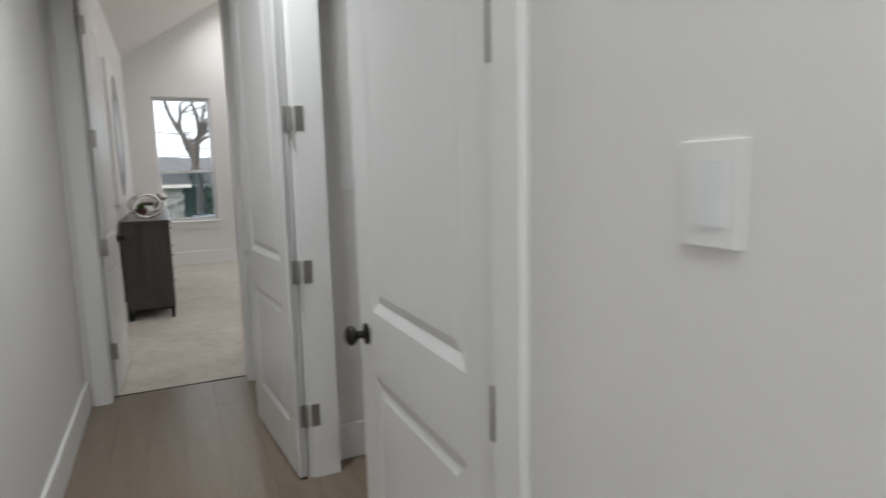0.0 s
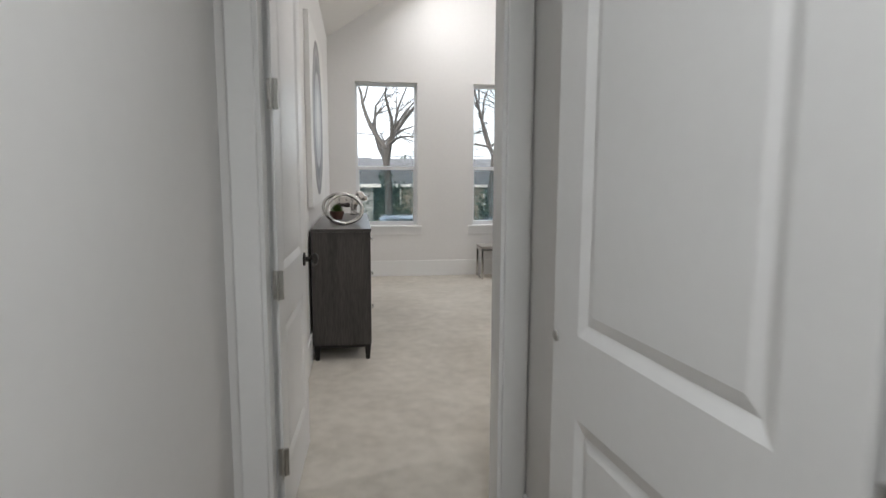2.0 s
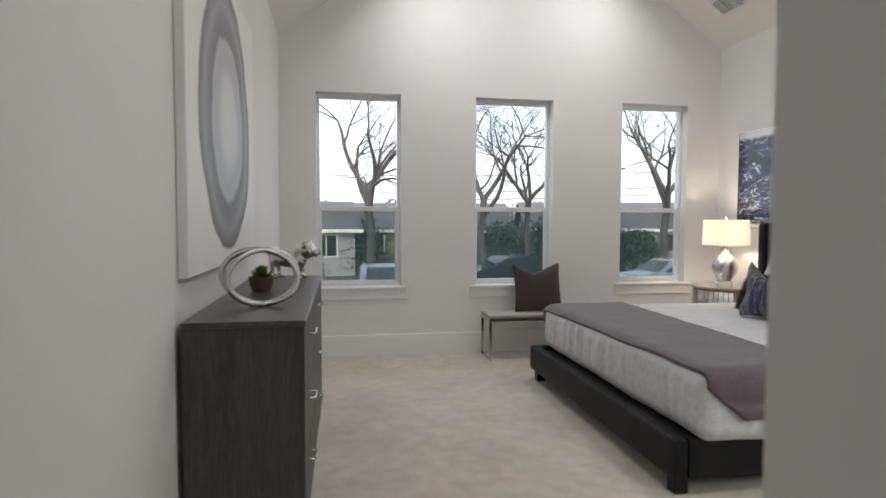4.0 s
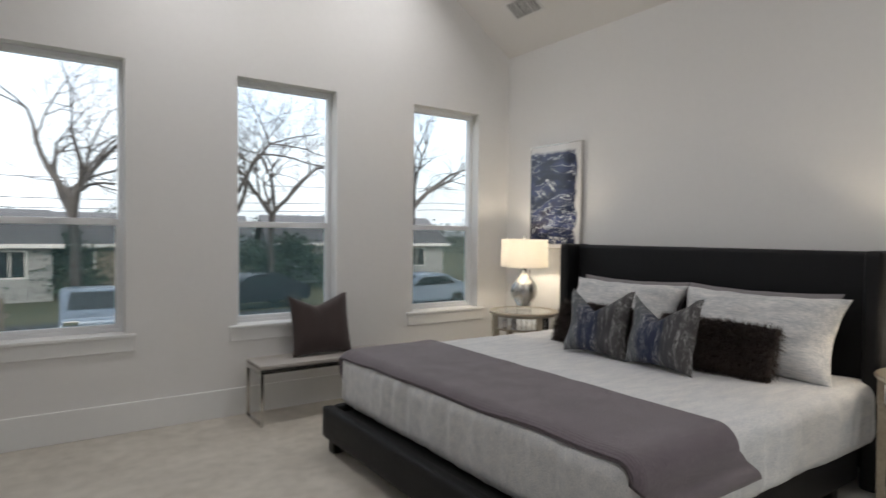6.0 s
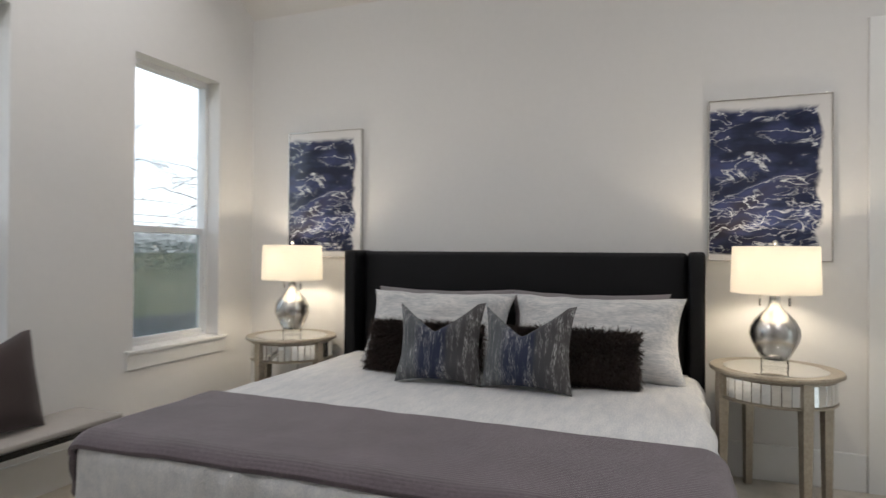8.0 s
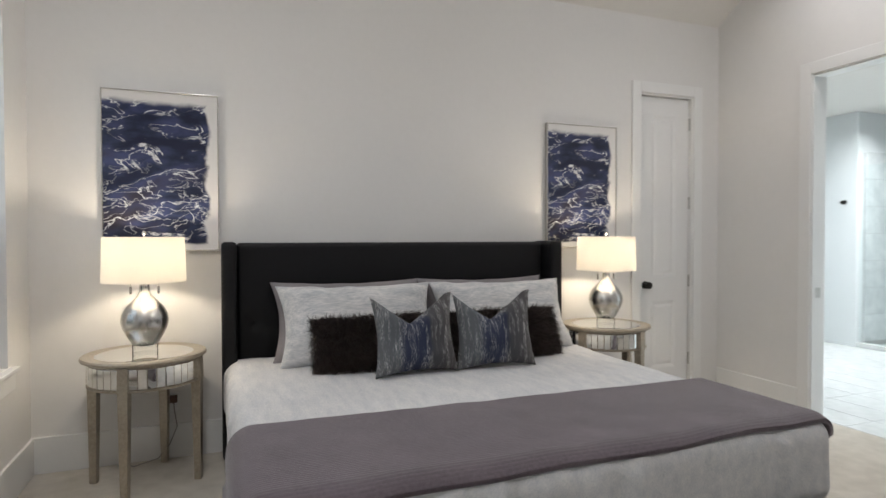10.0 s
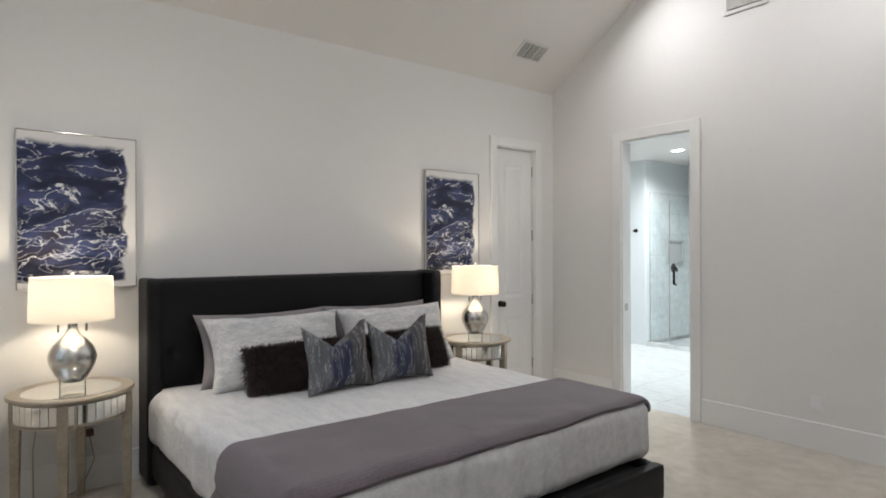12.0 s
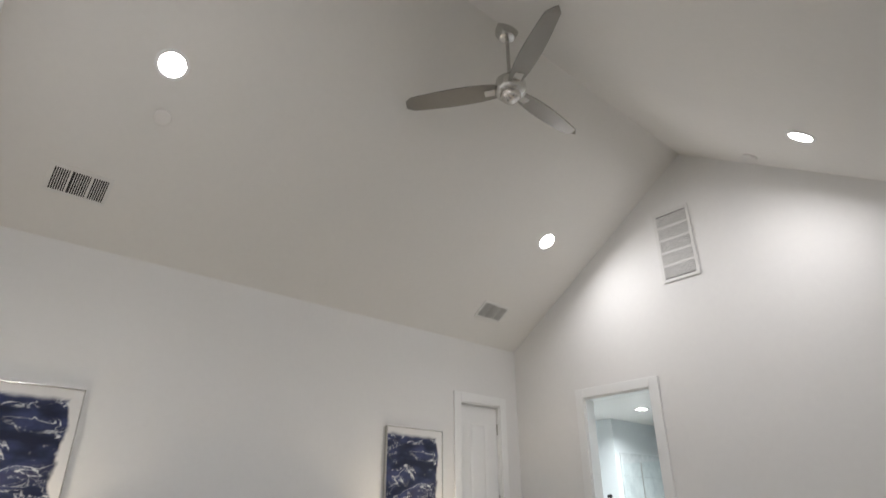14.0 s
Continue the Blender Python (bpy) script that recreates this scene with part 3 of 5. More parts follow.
bm = boxes(((BX1 - .0165, S - .075, .86), (BX1 - .013, S - .03, .93)))
tagged(finish("strike_plate", bm, M_HINGE), "satin nickel strike plate in the bathroom door jamb", "strike plate")


# ---- windows ----
def window(i, a, b):
    root = tagged(thing("window_%d" % i, pose(0, 0, 0), "tall white single-hung window with a lower insect screen", "window"), kind="structure")
    y0, y1 = N + .105, N + .165
    f = .028
    bm = boxes(((a, y0, WZ0), (a + f, y1, WZ1)), ((b - f, y0, WZ0), (b, y1, WZ1)), ((a + f, y0, WZ1 - f - .01), (b - f, y1, WZ1)), ((a + f, y0, WZ0), (b - f, y1, WZ0 + .022)))
    part("window_frame", bm, M_VINYL, root)
    mid = 1.39
    bm = boxes(((a + f, y0 + .012, mid - .022), (b - f, y1 - .01, mid + .022)), ((a + f, y0 + .012, WZ0 + .022), (a + f + .016, y0 + .04, mid - .022)),
               ((b - f - .016, y0 + .012, WZ0 + .022), (b - f, y0 + .04, mid - .022)), ((a + f + .016, y0 + .012, WZ0 + .022), (b - f - .016, y0 + .04, WZ0 + .05)), bevel=.003)
    part("sash", bm, M_VINYL, root)
    for z0, z1, yy in ((WZ0 + .05, mid - .022, y0 + .024), (mid + .022, WZ1 - f - .01, y0 + .045)):
        bm = bmesh.new()
        bm.faces.new([bm.verts.new(p) for p in ((a + f, yy, z0), (b - f, yy, z0), (b - f, yy, z1), (a + f, yy, z1))])
        o = part("pane", bm, M_PANE, root)
        o.visible_shadow = False
    bm = bmesh.new()
    bm.faces.new([bm.verts.new(p) for p in ((a + f, y1 - .006, WZ0 + .02), (b - f, y1 - .006, WZ0 + .02), (b - f, y1 - .006, mid), (a + f, y1 - .006, mid))])
    o = part("insect_screen", bm, M_SCREEN, root, "fine dark mesh insect screen")
    o.visible_shadow = False
    bm = boxes(((a - .06, N - .035, WZ0 - .022), (b + .06, N, WZ0)), ((a + .001, N, WZ0 - .018), (b - .001, y0, WZ0 + .002)), bevel=.004)
    part("window_sill", bm, M_TRIM, root)
    part("apron", boxes(((a - .055, N - .016, WZ0 - .115), (b + .055, N, WZ0 - .0225)), bevel=.003), M_TRIM, root)
    bm = boxes((((a + b) / 2 - .04, y0 + .002, mid + .006), ((a + b) / 2 + .04, y0 + .012, mid + .018)), bevel=.002)
    part("latch", bm, M_VINYL, root)


for i, (a, b) in enumerate(WIN, 1):
    window(i, a, b)


# ---- ceiling fittings ----
def slope_pose(x, y, lift=0.0):
    """Frame on the ceiling slope: local z down out of the ceiling, local y along the room."""
    s = -1 if x > RX else 1
    nrm = Vector((s * PITCH, 0, -1)).normalized()
    yv = Vector((0, 1, 0))
    xv = yv.cross(nrm)
    m = Matrix((xv, yv, nrm)).transposed().to_4x4()
    m.translation = Vector((x, y, roof_z(x))) + nrm * lift
    return m


def can_light(m):
    root = thing("recessed_light", m, "round white recessed ceiling light, switched on", "ceiling light", "recessed ceiling lights")
    part("trim_ring", open_lathe(bmesh.new(), [(.0715, .002), (.094, .002), (.092, .007), (.074, .009)], 36), M_TRIM, root, smooth=True)
    part("diffuser", lathe(bmesh.new(), [(.071, .002), (.071, .005)], 36), M_GLOW, root, "glowing white diffuser")


for cx, cy in CANS:
    can_light(slope_pose(cx, cy))
for x, y in ((4.55, -2.6), (3.79, -1.45)):
    can_light(pose(x, y, 2.75, 180))


def vent(m):
    root = thing("ceiling_vent", m, "white louvred supply register on the sloped ceiling", "air vent", "ceiling registers")
    L, H = .34, .20
    # no hole is cut: a near-black plate gives the shade behind the slats
    part("backing", boxes(((-H / 2 + .015, -L / 2 + .015, .001), (H / 2 - .015, L / 2 - .015, .004))), M_DARK, root, "dark plate painted as the shaded duct")
    bm = boxes(((-H / 2, -L / 2, .001), (-H / 2 + .022, L / 2, .009)), ((H / 2 - .022, -L / 2, .001), (H / 2, L / 2, .009)),
               ((-H / 2 + .022, -L / 2, .001), (H / 2 - .022, -L / 2 + .022, .009)), ((-H / 2 + .022, L / 2 - .022, .001), (H / 2 - .022, L / 2, .009)),
               ((-H / 2 + .022, -.062, .001), (H / 2 - .022, -.05, .0085)), ((-H / 2 + .022, .05, .001), (H / 2 - .022, .062, .0085)), bevel=.002)
    part("frame", bm, M_VENT, root)
    for y0 in (-.141, -.044, .069):
        for k in range(7):
            y = y0 + k * .0125
            part("slat", boxes(((-H / 2 + .022, y, .004), (H / 2 - .022, y + .0042, .008))), M_VENT, root)


vent(slope_pose(4.04, 4.335))
vent(slope_pose(4.06, .73))
for x, y, r in ((3.53, 4.07, .05), (1.614, .25, .055)):
    bm = lathe(bmesh.new(), [(r, 0), (r, .015), (r * .8, .026), (.001, .028)], 24, slope_pose(x, y))
    tagged(finish("smoke_detector", bm, M_CEIL, True), "small white round detector on the sloped ceiling", "smoke detector")

# return grille high on the south wall
root = thing("return_air_grille", pose(2.435, S, 3.62), "white five-bay return air grille high on the wall", "air vent")
gw, gh = .34, .67
# shade of the duct put in as a near-black plate on the solid wall
part("backing", boxes(((-gw / 2 + .02, .001, -gh / 2 + .02), (gw / 2 - .02, .004, gh / 2 - .02))), M_DARK, root, "dark plate painted as the shaded duct")
bm = boxes(((-gw / 2, .001, -gh / 2), (-gw / 2 + .03, .014, gh / 2)), ((gw / 2 - .03, .001, -gh / 2), (gw / 2, .014, gh / 2)),
           ((-gw / 2 + .03, .001, -gh / 2), (gw / 2 - .03, .014, -gh / 2 + .03)), ((-gw / 2 + .03, .001, gh / 2 - .03), (gw / 2 - .03, .014, gh / 2)), bevel=.003)
part("frame", bm, M_VENT, root)
bay = (gh - .06) / 5
for k in range(1, 5):
    z = -gh / 2 + .03 + k * bay
    part("crossbar", boxes(((-gw / 2 + .03, .001, z - .009), (gw / 2 - .03, .012, z + .009))), M_VENT, root)
slat_me = None
for k in range(26):
    x = -gw / 2 + .036 + k * .0112
    for j in range(5):
        z = -gh / 2 + .03 + j * bay
        if slat_me is None:
            o = part("slat", boxes(((0, .004, .009), (.0065, .010, bay - .009))), M_VENT, root)
            slat_me = o.data
        else:
            o = new("slat", slat_me)
            o.parent = root
        o.location = (x, 0, z)

# ceiling fan
FX, FY, FZ = RX, 2.38, 3.95
root = thing("ceiling_fan", pose(FX, FY, FZ), "brushed nickel ceiling fan with three blades at rest", "ceiling fan")
part("canopy", lathe(bmesh.new(), [(.02, .425), (.052, .43), (.078, .475), (.082, RIDGE - FZ)], 32), M_SILVER, root, smooth=True)
part("downrod", lathe(bmesh.new(), [(.0125, .06), (.0125, .43)], 16), M_SILVER, root, smooth=True)
part("motor_housing", lathe(bmesh.new(), [(.03, .085), (.06, .08), (.092, .055), (.1, .02), (.1, -.03), (.085, -.05), (.07, -.055)], 36), M_SILVER, root, smooth=True)
part("cap", lathe(bmesh.new(), [(.068, -.05), (.066, -.07), (.05, -.092), (.025, -.105), (.001, -.108)], 32), M_CHROME, root, "polished nickel cap", smooth=True)
for a in (35.5, 153.5, 272.5):
    bm = bmesh.new()
    rows = []
    for i in range(15):
        u = i / 14
        r = .09 + u * .61
        w = .050 + .022 * math.sin(math.pi * min(1, u * 1.05) ** .8) if u < .93 else .050 * math.sqrt(max(0, 1 - ((u - .93) / .072) ** 2)) + .006
        rows.append((r, w))
    top = [[bm.verts.new((r, s * w, .004 + .012 * s)) for s in (-1, 1)] for r, w in rows]
    bot = [[bm.verts.new((r, s * w, -.004 + .012 * s)) for s in (-1, 1)] for r, w in rows]
    for i in range(14):
        bm.faces.new((top[i][0], top[i + 1][0], top[i + 1][1], top[i][1]))
        bm.faces.new((bot[i][0], bot[i][1], bot[i + 1][1], bot[i + 1][0]))
        for k in (0, 1):
            bm.faces.new((top[i][k], top[i + 1][k], bot[i + 1][k], bot[i][k]))
    bm.faces.new((top[0][0], top[0][1], bot[0][1], bot[0][0]))
    bm.faces.new((top[-1][0], top[-1][1], bot[-1][1], bot[-1][0]))
    bmesh.ops.transform(bm, matrix=pose(0, 0, -.005, 0, 0, a), verts=bm.verts)
    blade = part("blade", bm, M_BLADE, root)
    bm = box(bmesh.new(), (.07, -.028, -.012), (.17, .028, -.006), .002, m=pose(0, 0, -.005, 0, 0, a))
    part("bracket", bm, M_CHROME, blade, "polished blade bracket")


# ---- bed ----
def rounded(bm, lo, hi, r, n=(20, 20, 8), wave=None):
    """A box with rounded edges and, if given, a wave(p, normal) push."""
    lo, hi = Vector(lo), Vector(hi)
    inner0, inner1 = lo + Vector((r, r, r)), hi - Vector((r, r, r))

    def snap(p):
        q = Vector([min(max(p[i], inner0[i]), inner1[i]) for i in range(3)])
        d = p - q
        if d.length > 1e-9:
            d.normalize()
        p2 = q + d * r
        return p2 + (d * wave(p2, d) if wave else Vector())
    verts = {}

    def vert(ix, iy, iz):
        k = (ix, iy, iz)
        if k not in verts:
            f = [(.5 - .5 * math.cos(math.pi * i / c)) * .5 + .5 * i / c for i, c in zip(k, n)]
            verts[k] = bm.verts.new(snap(Vector([lo[i] + f[i] * (hi[i] - lo[i]) for i in range(3)])))
        return verts[k]
    nx, ny, nz = n
    for i in range(nx):
        for j in range(ny):
            for z in (0, nz):
                bm.faces.new([vert(i, j, z), vert(i + 1, j, z), vert(i + 1, j + 1, z), vert(i, j + 1, z)])
    for i in range(nx):
        for k in range(nz):
            for y in (0, ny):
                bm.faces.new([vert(i, y, k), vert(i + 1, y, k), vert(i + 1, y, k + 1), vert(i, y, k + 1)])
    for j in range(ny):
        for k in range(nz):
            for x in (0, nx):
                bm.faces.new([vert(x, j, k), vert(x, j + 1, k), vert(x, j + 1, k + 1), vert(x, j, k + 1)])
    return bm


BY0, BY1, BXF = 1.82, 3.935, 2.06      # frame sides and foot
root = thing("bed", pose(0, 0, 0), "king bed with black leather wingback headboard and low side rails", "bed")
fz0, fz1 = .085, .275
part("foot_rail", rounded(bmesh.new(), (BXF, BY0, fz0), (BXF + .075, BY1, fz1), .018, (6, 30, 6)), M_LEATHER, root, smooth=True)
for y0, y1 in ((BY0, BY0 + .075), (BY1 - .075, BY1)):
    part("side_rail", rounded(bmesh.new(), (BXF + .0755, y0, fz0), (4.12, y1, fz1), .018, (30, 6, 6)), M_LEATHER, root, smooth=True)
for x in (BXF + .03, 3.9):
    for y in (BY0 + .04, BY1 - .11):
        part("leg", boxes(((x, y, 0), (x + .07, y + .07, fz0 + .01)), bevel=.006), M_BLACKMETAL, root)
part("slat_base", boxes(((BXF + .08, BY0 + .08, .2), (4.2, BY1 - .08, .24))), M_DARK, root)


def tuft(p, d):
    if abs(d.x) < .8 or d.x > 0:
        return 0
    s = 0
    for j in range(7):
        for k in range(3):
            yy, zz = 2.05 + j * .266 + (k % 2) * .133, .62 + k * .17
            s += math.exp(-((p.y - yy) ** 2 + (p.z - zz) ** 2) / .0012)
    return -.018 * min(1, s)


HBT = 1.26
part("headboard", rounded(bmesh.new(), (4.24, 1.83, .1), (4.385, 3.87, HBT), .025, (6, 120, 60), tuft), M_LEATHER, root, smooth=True)
for y0, y1 in ((1.745, 1.829), (3.871, 3.955)):
    part("wing", rounded(bmesh.new(), (4.115, y0, .03), (4.385, y1, HBT + .006), .022, (10, 8, 30)), M_LEATHER, root, smooth=True)
for j in range(7):
    for k in range(3):
        yy, zz = 2.05 + j * .266 + (k % 2) * .133, .62 + k * .17
        if yy < 3.8:
            part("button", lathe(bmesh.new(), [(.012, 0), (.01, .005), (.001, .008)], 12, pose(4.259, yy, zz, 0, -90, 0)), M_LEATHER, root, smooth=True)


def cloth_wave(p, d):
    side = 1 - abs(d.z)
    u = p.x + p.y
    w = noise.noise(Vector((u * 13, p.z * 1.6, p.x * 2))) * .026 + noise.noise(Vector((u * 22, p.z * 3, 5))) * .006
    top = noise.noise(Vector((p.x * 2.2, p.y * 2.2, 3))) * .008 + noise.noise(Vector((p.x * 9, p.y * 9, 8))) * .0035
    return side * w + abs(d.z) * top


MZ = .594
DU0, DU1 = 1.765, 3.93             # sides of the duvet
bm = rounded(bmesh.new(), (BXF + .105, DU0, .262), (4.235, DU1, MZ), .075, (130, 130, 26), cloth_wave)
tagged(finish("duvet", bm, M_DUVET, True), "white and grey heathered duvet spread over the mattress", "duvet")

# plum-grey coverlet folded across the foot
bm = bmesh.new()
r, off = .078, .009
y0, y1, zt = DU0 - off, DU1 + off, MZ + off
prof = []
for k in range(16):
    prof.append((y0 - .012 * math.sin(k * .5) * (1 - k / 16), .385 + k * (zt - r - .385) / 16))
for k in range(9):
    a = math.pi - k * math.pi / 16
    prof.append((y0 + r + r * math.cos(a), zt - r + r * math.sin(a)))
for k in range(1, 120):
    prof.append((y0 + r + (y1 - y0 - 2 * r) * k / 120, zt))
for k in range(9):
    a = math.pi / 2 - k * math.pi / 16
    prof.append((y1 - r + r * math.cos(a), zt - r + r * math.sin(a)))
for k in range(1, 17):
    prof.append((y1 + .012 * math.sin(k * .5) * (k / 16), zt - r - k * (zt - r - .37) / 16))
XA, XB, NXT = 2.16, 2.83, 200
XR = 2.245
grid = []
for i in range(NXT + 1):
    u = i / NXT
    row = []
    for j, (y, z) in enumerate(prof):
        wob = .010 * noise.noise(Vector((y * 2.5, u * 2, 1)))
        x = XA + u * (XB - XA) + wob + .03 * (1 - u) * (1 - (y - y0) / (y1 - y0)) - .03 * u * (1 - (y - y0) / (y1 - y0))
        if z < zt - r:
            x += (.17 if y < 2.8 else .05) * (zt - r - z) / (zt - r - .385)
        dz = .0006 * math.sin(u * 2 * math.pi * 50) + .004 * noise.noise(Vector((x * 7, y * 7, 2)))
        if x < XR:
            th = (XR - x) / .084
            x, inw = XR - .084 * math.sin(th), .084 * (1 - math.cos(th))
            top = max(0, min(1, (z - zt + r) / r))
            dz -= inw * top
            y += (1 - top) * (inw if y < 2.8 else -inw)
        row.append(bm.verts.new((x, y, z + dz)))
    grid.append(row)
for i in range(NXT):
    for j in range(len(prof) - 1):
        bm.faces.new((grid[i][j], grid[i + 1][j], grid[i + 1][j + 1], grid[i][j + 1]))
root = thing("coverlet", pose(0, 0, 0), "plum-grey ribbed coverlet folded across the foot of the bed", "blanket")
edge = [v.co.copy() for v in grid[0]] + [r[-1].co.copy() for r in grid[1::4]] + [v.co.copy() for v in grid[-1][::-1]] + [r[0].co.copy() for r in grid[-2:0:-4]]
throw = part("panel", bm, M_THROW, root, smooth=True)
part("hem", tube(bmesh.new(), edge, .0085, 6, closed=True), M_THROW, root, "stitched rounded hem", smooth=True)
so = throw.modifiers.new("thickness", "SOLIDIFY")
so.thickness, so.offset = .014, 1


def pillow_mesh(w, h, t, chop=0.0, pinch=.07, n=30, seed=0, wrinkle=.006):
    bm = bmesh.new()
    def pt(u, v, s):
        x = u * w / 2 * (1 - pinch * (1 - v * v))
        z = v * h / 2 * (1 - pinch * (1 - u * u))
        if chop:
            z -= chop * max(0, 1 - math.sqrt((u + .12) ** 2 + .004) / .95) * max(0, (v + .3) / 1.3) ** 1.6
        th = t / 2 * ((1 - u ** 4) * (1 - v ** 4)) ** .6
        if chop:
            th *= 1 - .4 * math.exp(-((u + .12) / .16) ** 2) * max(0, v)
        th += wrinkle * noise.noise(Vector((x * 9 + seed, z * 9, s * 3))) * min(1, th / .02)
        return (x, s * th, z + h / 2)
    rows = {}
    for s in (-1, 1):
        for i in range(n + 1):
            for j in range(n + 1):
                edge = i in (0, n) or j in (0, n)
                k = (i, j, 0 if edge else s)
                if k not in rows:
                    f = lambda q: math.sin(math.pi / 2 * (2 * q / n - 1))
                    rows[k] = bm.verts.new(pt(f(i), f(j), s))
        for i in range(n):
            for j in range(n):
                ks = [(a, b, 0 if (a in (0, n) or b in (0, n)) else s) for a, b in ((i, j), (i + 1, j), (i + 1, j + 1), (i, j + 1))]
                bm.faces.new([rows[k] for k in ks])
    return bm


def pillow(name, x, y, z, w, h, t, lean, m, label, category="pillow", turn=0.0, **kw):
    """Stands on its lower edge facing -x (turned so that local x runs south)."""
    ob = finish(name, pillow_mesh(w, h, t, **kw), m, True)
    ob.matrix_world = pose(x, y, z, 0, 0, -90 + turn) @ pose(0, 0, 0, -lean)
    return tagged(ob, label, category)


ZB = MZ + .004
for y, s in ((3.245, 1), (2.365, 2)):
    pillow("pillow", 3.98, y, ZB - .01, .90, .475, .19, 20, M_LILAC, "plain grey cotton king pillow against the headboard", seed=s, wrinkle=.018, pinch=.10)
for y, s in ((3.215, 3), (2.30, 4)):
    pillow("pillow", 3.83, y, ZB - .012, .92, .48, .23, 26, M_HEATH, "white and grey heathered king pillow", seed=s, wrinkle=.024, pinch=.10)


def fur_pillow(x, y, w):
    root = thing("fur_pillow", pose(x, y, ZB - .008, 0, 0, -90) @ pose(0, 0, 0, -24), "shaggy dark brown faux fur lumbar pillow", "pillow")
    part("cushion", pillow_mesh(w, .29, .15, pinch=.03, n=24), M_FUR, root, smooth=True)
    rnd = random.Random(int(y * 100))
    bm = bmesh.new()
    for _ in range(14000):
        u, v, s = rnd.uniform(-1, 1), rnd.uniform(-1, 1), (-1 if rnd.random() < .75 else 1)
        th = .075 * ((1 - u ** 4) * (1 - v ** 4)) ** .6
        p = Vector((u * w / 2, s * th, v * .145 + .145))
        d = Vector((u * .5 + rnd.uniform(-.5, .5), s * 1.0 + rnd.uniform(-.4, .4), v * .7 - .25 + rnd.uniform(-.5, .5))).normalized()
        d = d * rnd.uniform(.03, .062)
        k = d.cross(Vector((rnd.uniform(-1, 1), rnd.uniform(-1, 1), rnd.uniform(-1, 1)))).normalized() * .0019
        tip = p + d + Vector((0, 0, -.008))
        bm.faces.new([bm.verts.new(q) for q in (p - k, p + k, tip)])
    me = bpy.data.meshes.new("fur")
    bm.to_mesh(me)
    bm.free()
    me.materials.append(M_FUR)
    o = new("fur", me)
    o.parent = root
    tagged(o, "long brown fur strands", kind="stuff")


fur_pillow(3.64, 3.19, .66)
fur_pillow(3.66, 2.40, .68)
for y, s, k in ((3.022, 11, 4), (2.575, 17, -4)):
    pillow("throw_pillow", 3.455, y, ZB - .008, .46, .42, .16, 13, M_BRUSH, "navy and grey brush-striped throw pillow with a pinched top", "pillow", turn=k, chop=.145, seed=s, pinch=.12, wrinkle=.022)


# ---- bedside tables and lamps ----
TZ = .685


def nightstand(x, y, turn):
    root = thing("nightstand", pose(x, y, 0, 0, 0, turn), "round champagne wood nightstand with mirrored top and apron", "nightstand", "nightstands by the bed")
    part("tabletop_rim", open_lathe(bmesh.new(), [(.235, TZ - .004), (.235, TZ - .026), (.285, TZ - .026), (.3, TZ - .018), (.302, TZ - .008), (.296, TZ)], 56), M_CHAMP, root, smooth=True)
    part("mirror_top", lathe(bmesh.new(), [(.236, TZ - .02), (.236, TZ - .003), (.228, TZ - .001)], 56), M_MIRROR, root, "bevelled mirror glass top")
    apron = part("apron", open_lathe(bmesh.new(), [(.255, TZ - .026), (.255, TZ - .15), (.272, TZ - .15), (.272, TZ - .142), (.262, TZ - .138), (.262, TZ - .036), (.272, TZ - .032), (.272, TZ - .026)], 56), M_CHAMP, root, smooth=True)
    pm = None
    for q in range(4):
        for k in range(9):
            a = q * 90 + 9 + k * 9
            if pm is None:
                o = part("mirror_panel", boxes(((-.0195, 0, TZ - .136), (.0195, .006, TZ - .038)), bevel=.002), M_MIRROR, apron, "small bevelled mirror panel")
                pm = o.data
            else:
                o = new("mirror_panel", pm)
                o.parent = apron
            o.matrix_local = pose(0, 0, 0, 0, 0, a) @ pose(.262, 0, 0, 0, 0, -90)
    for q in range(4):
        bm = bmesh.new()
        for z0, z1, a0, a1 in ((0, TZ - .15, .0165, .024), (TZ - .15, TZ - .027, .024, .024)):
            lo = [bm.verts.new((.265 + sx * a0, sy * a0, z0)) for sx, sy in ((-1, -1), (1, -1), (1, 1), (-1, 1))]
            hi = [bm.verts.new((.262 + sx * a1, sy * a1, z1)) for sx, sy in ((-1, -1), (1, -1), (1, 1), (-1, 1))]
            bm.faces.new(lo)
            bm.faces.new(hi)
            for k in range(4):
                bm.faces.new((lo[k], lo[(k + 1) % 4], hi[(k + 1) % 4], hi[k]))
        bmesh.ops.transform(bm, matrix=pose(0, 0, 0, 0, 0, q * 90), verts=bm.verts)
        part("leg", bm, M_CHAMP, root)


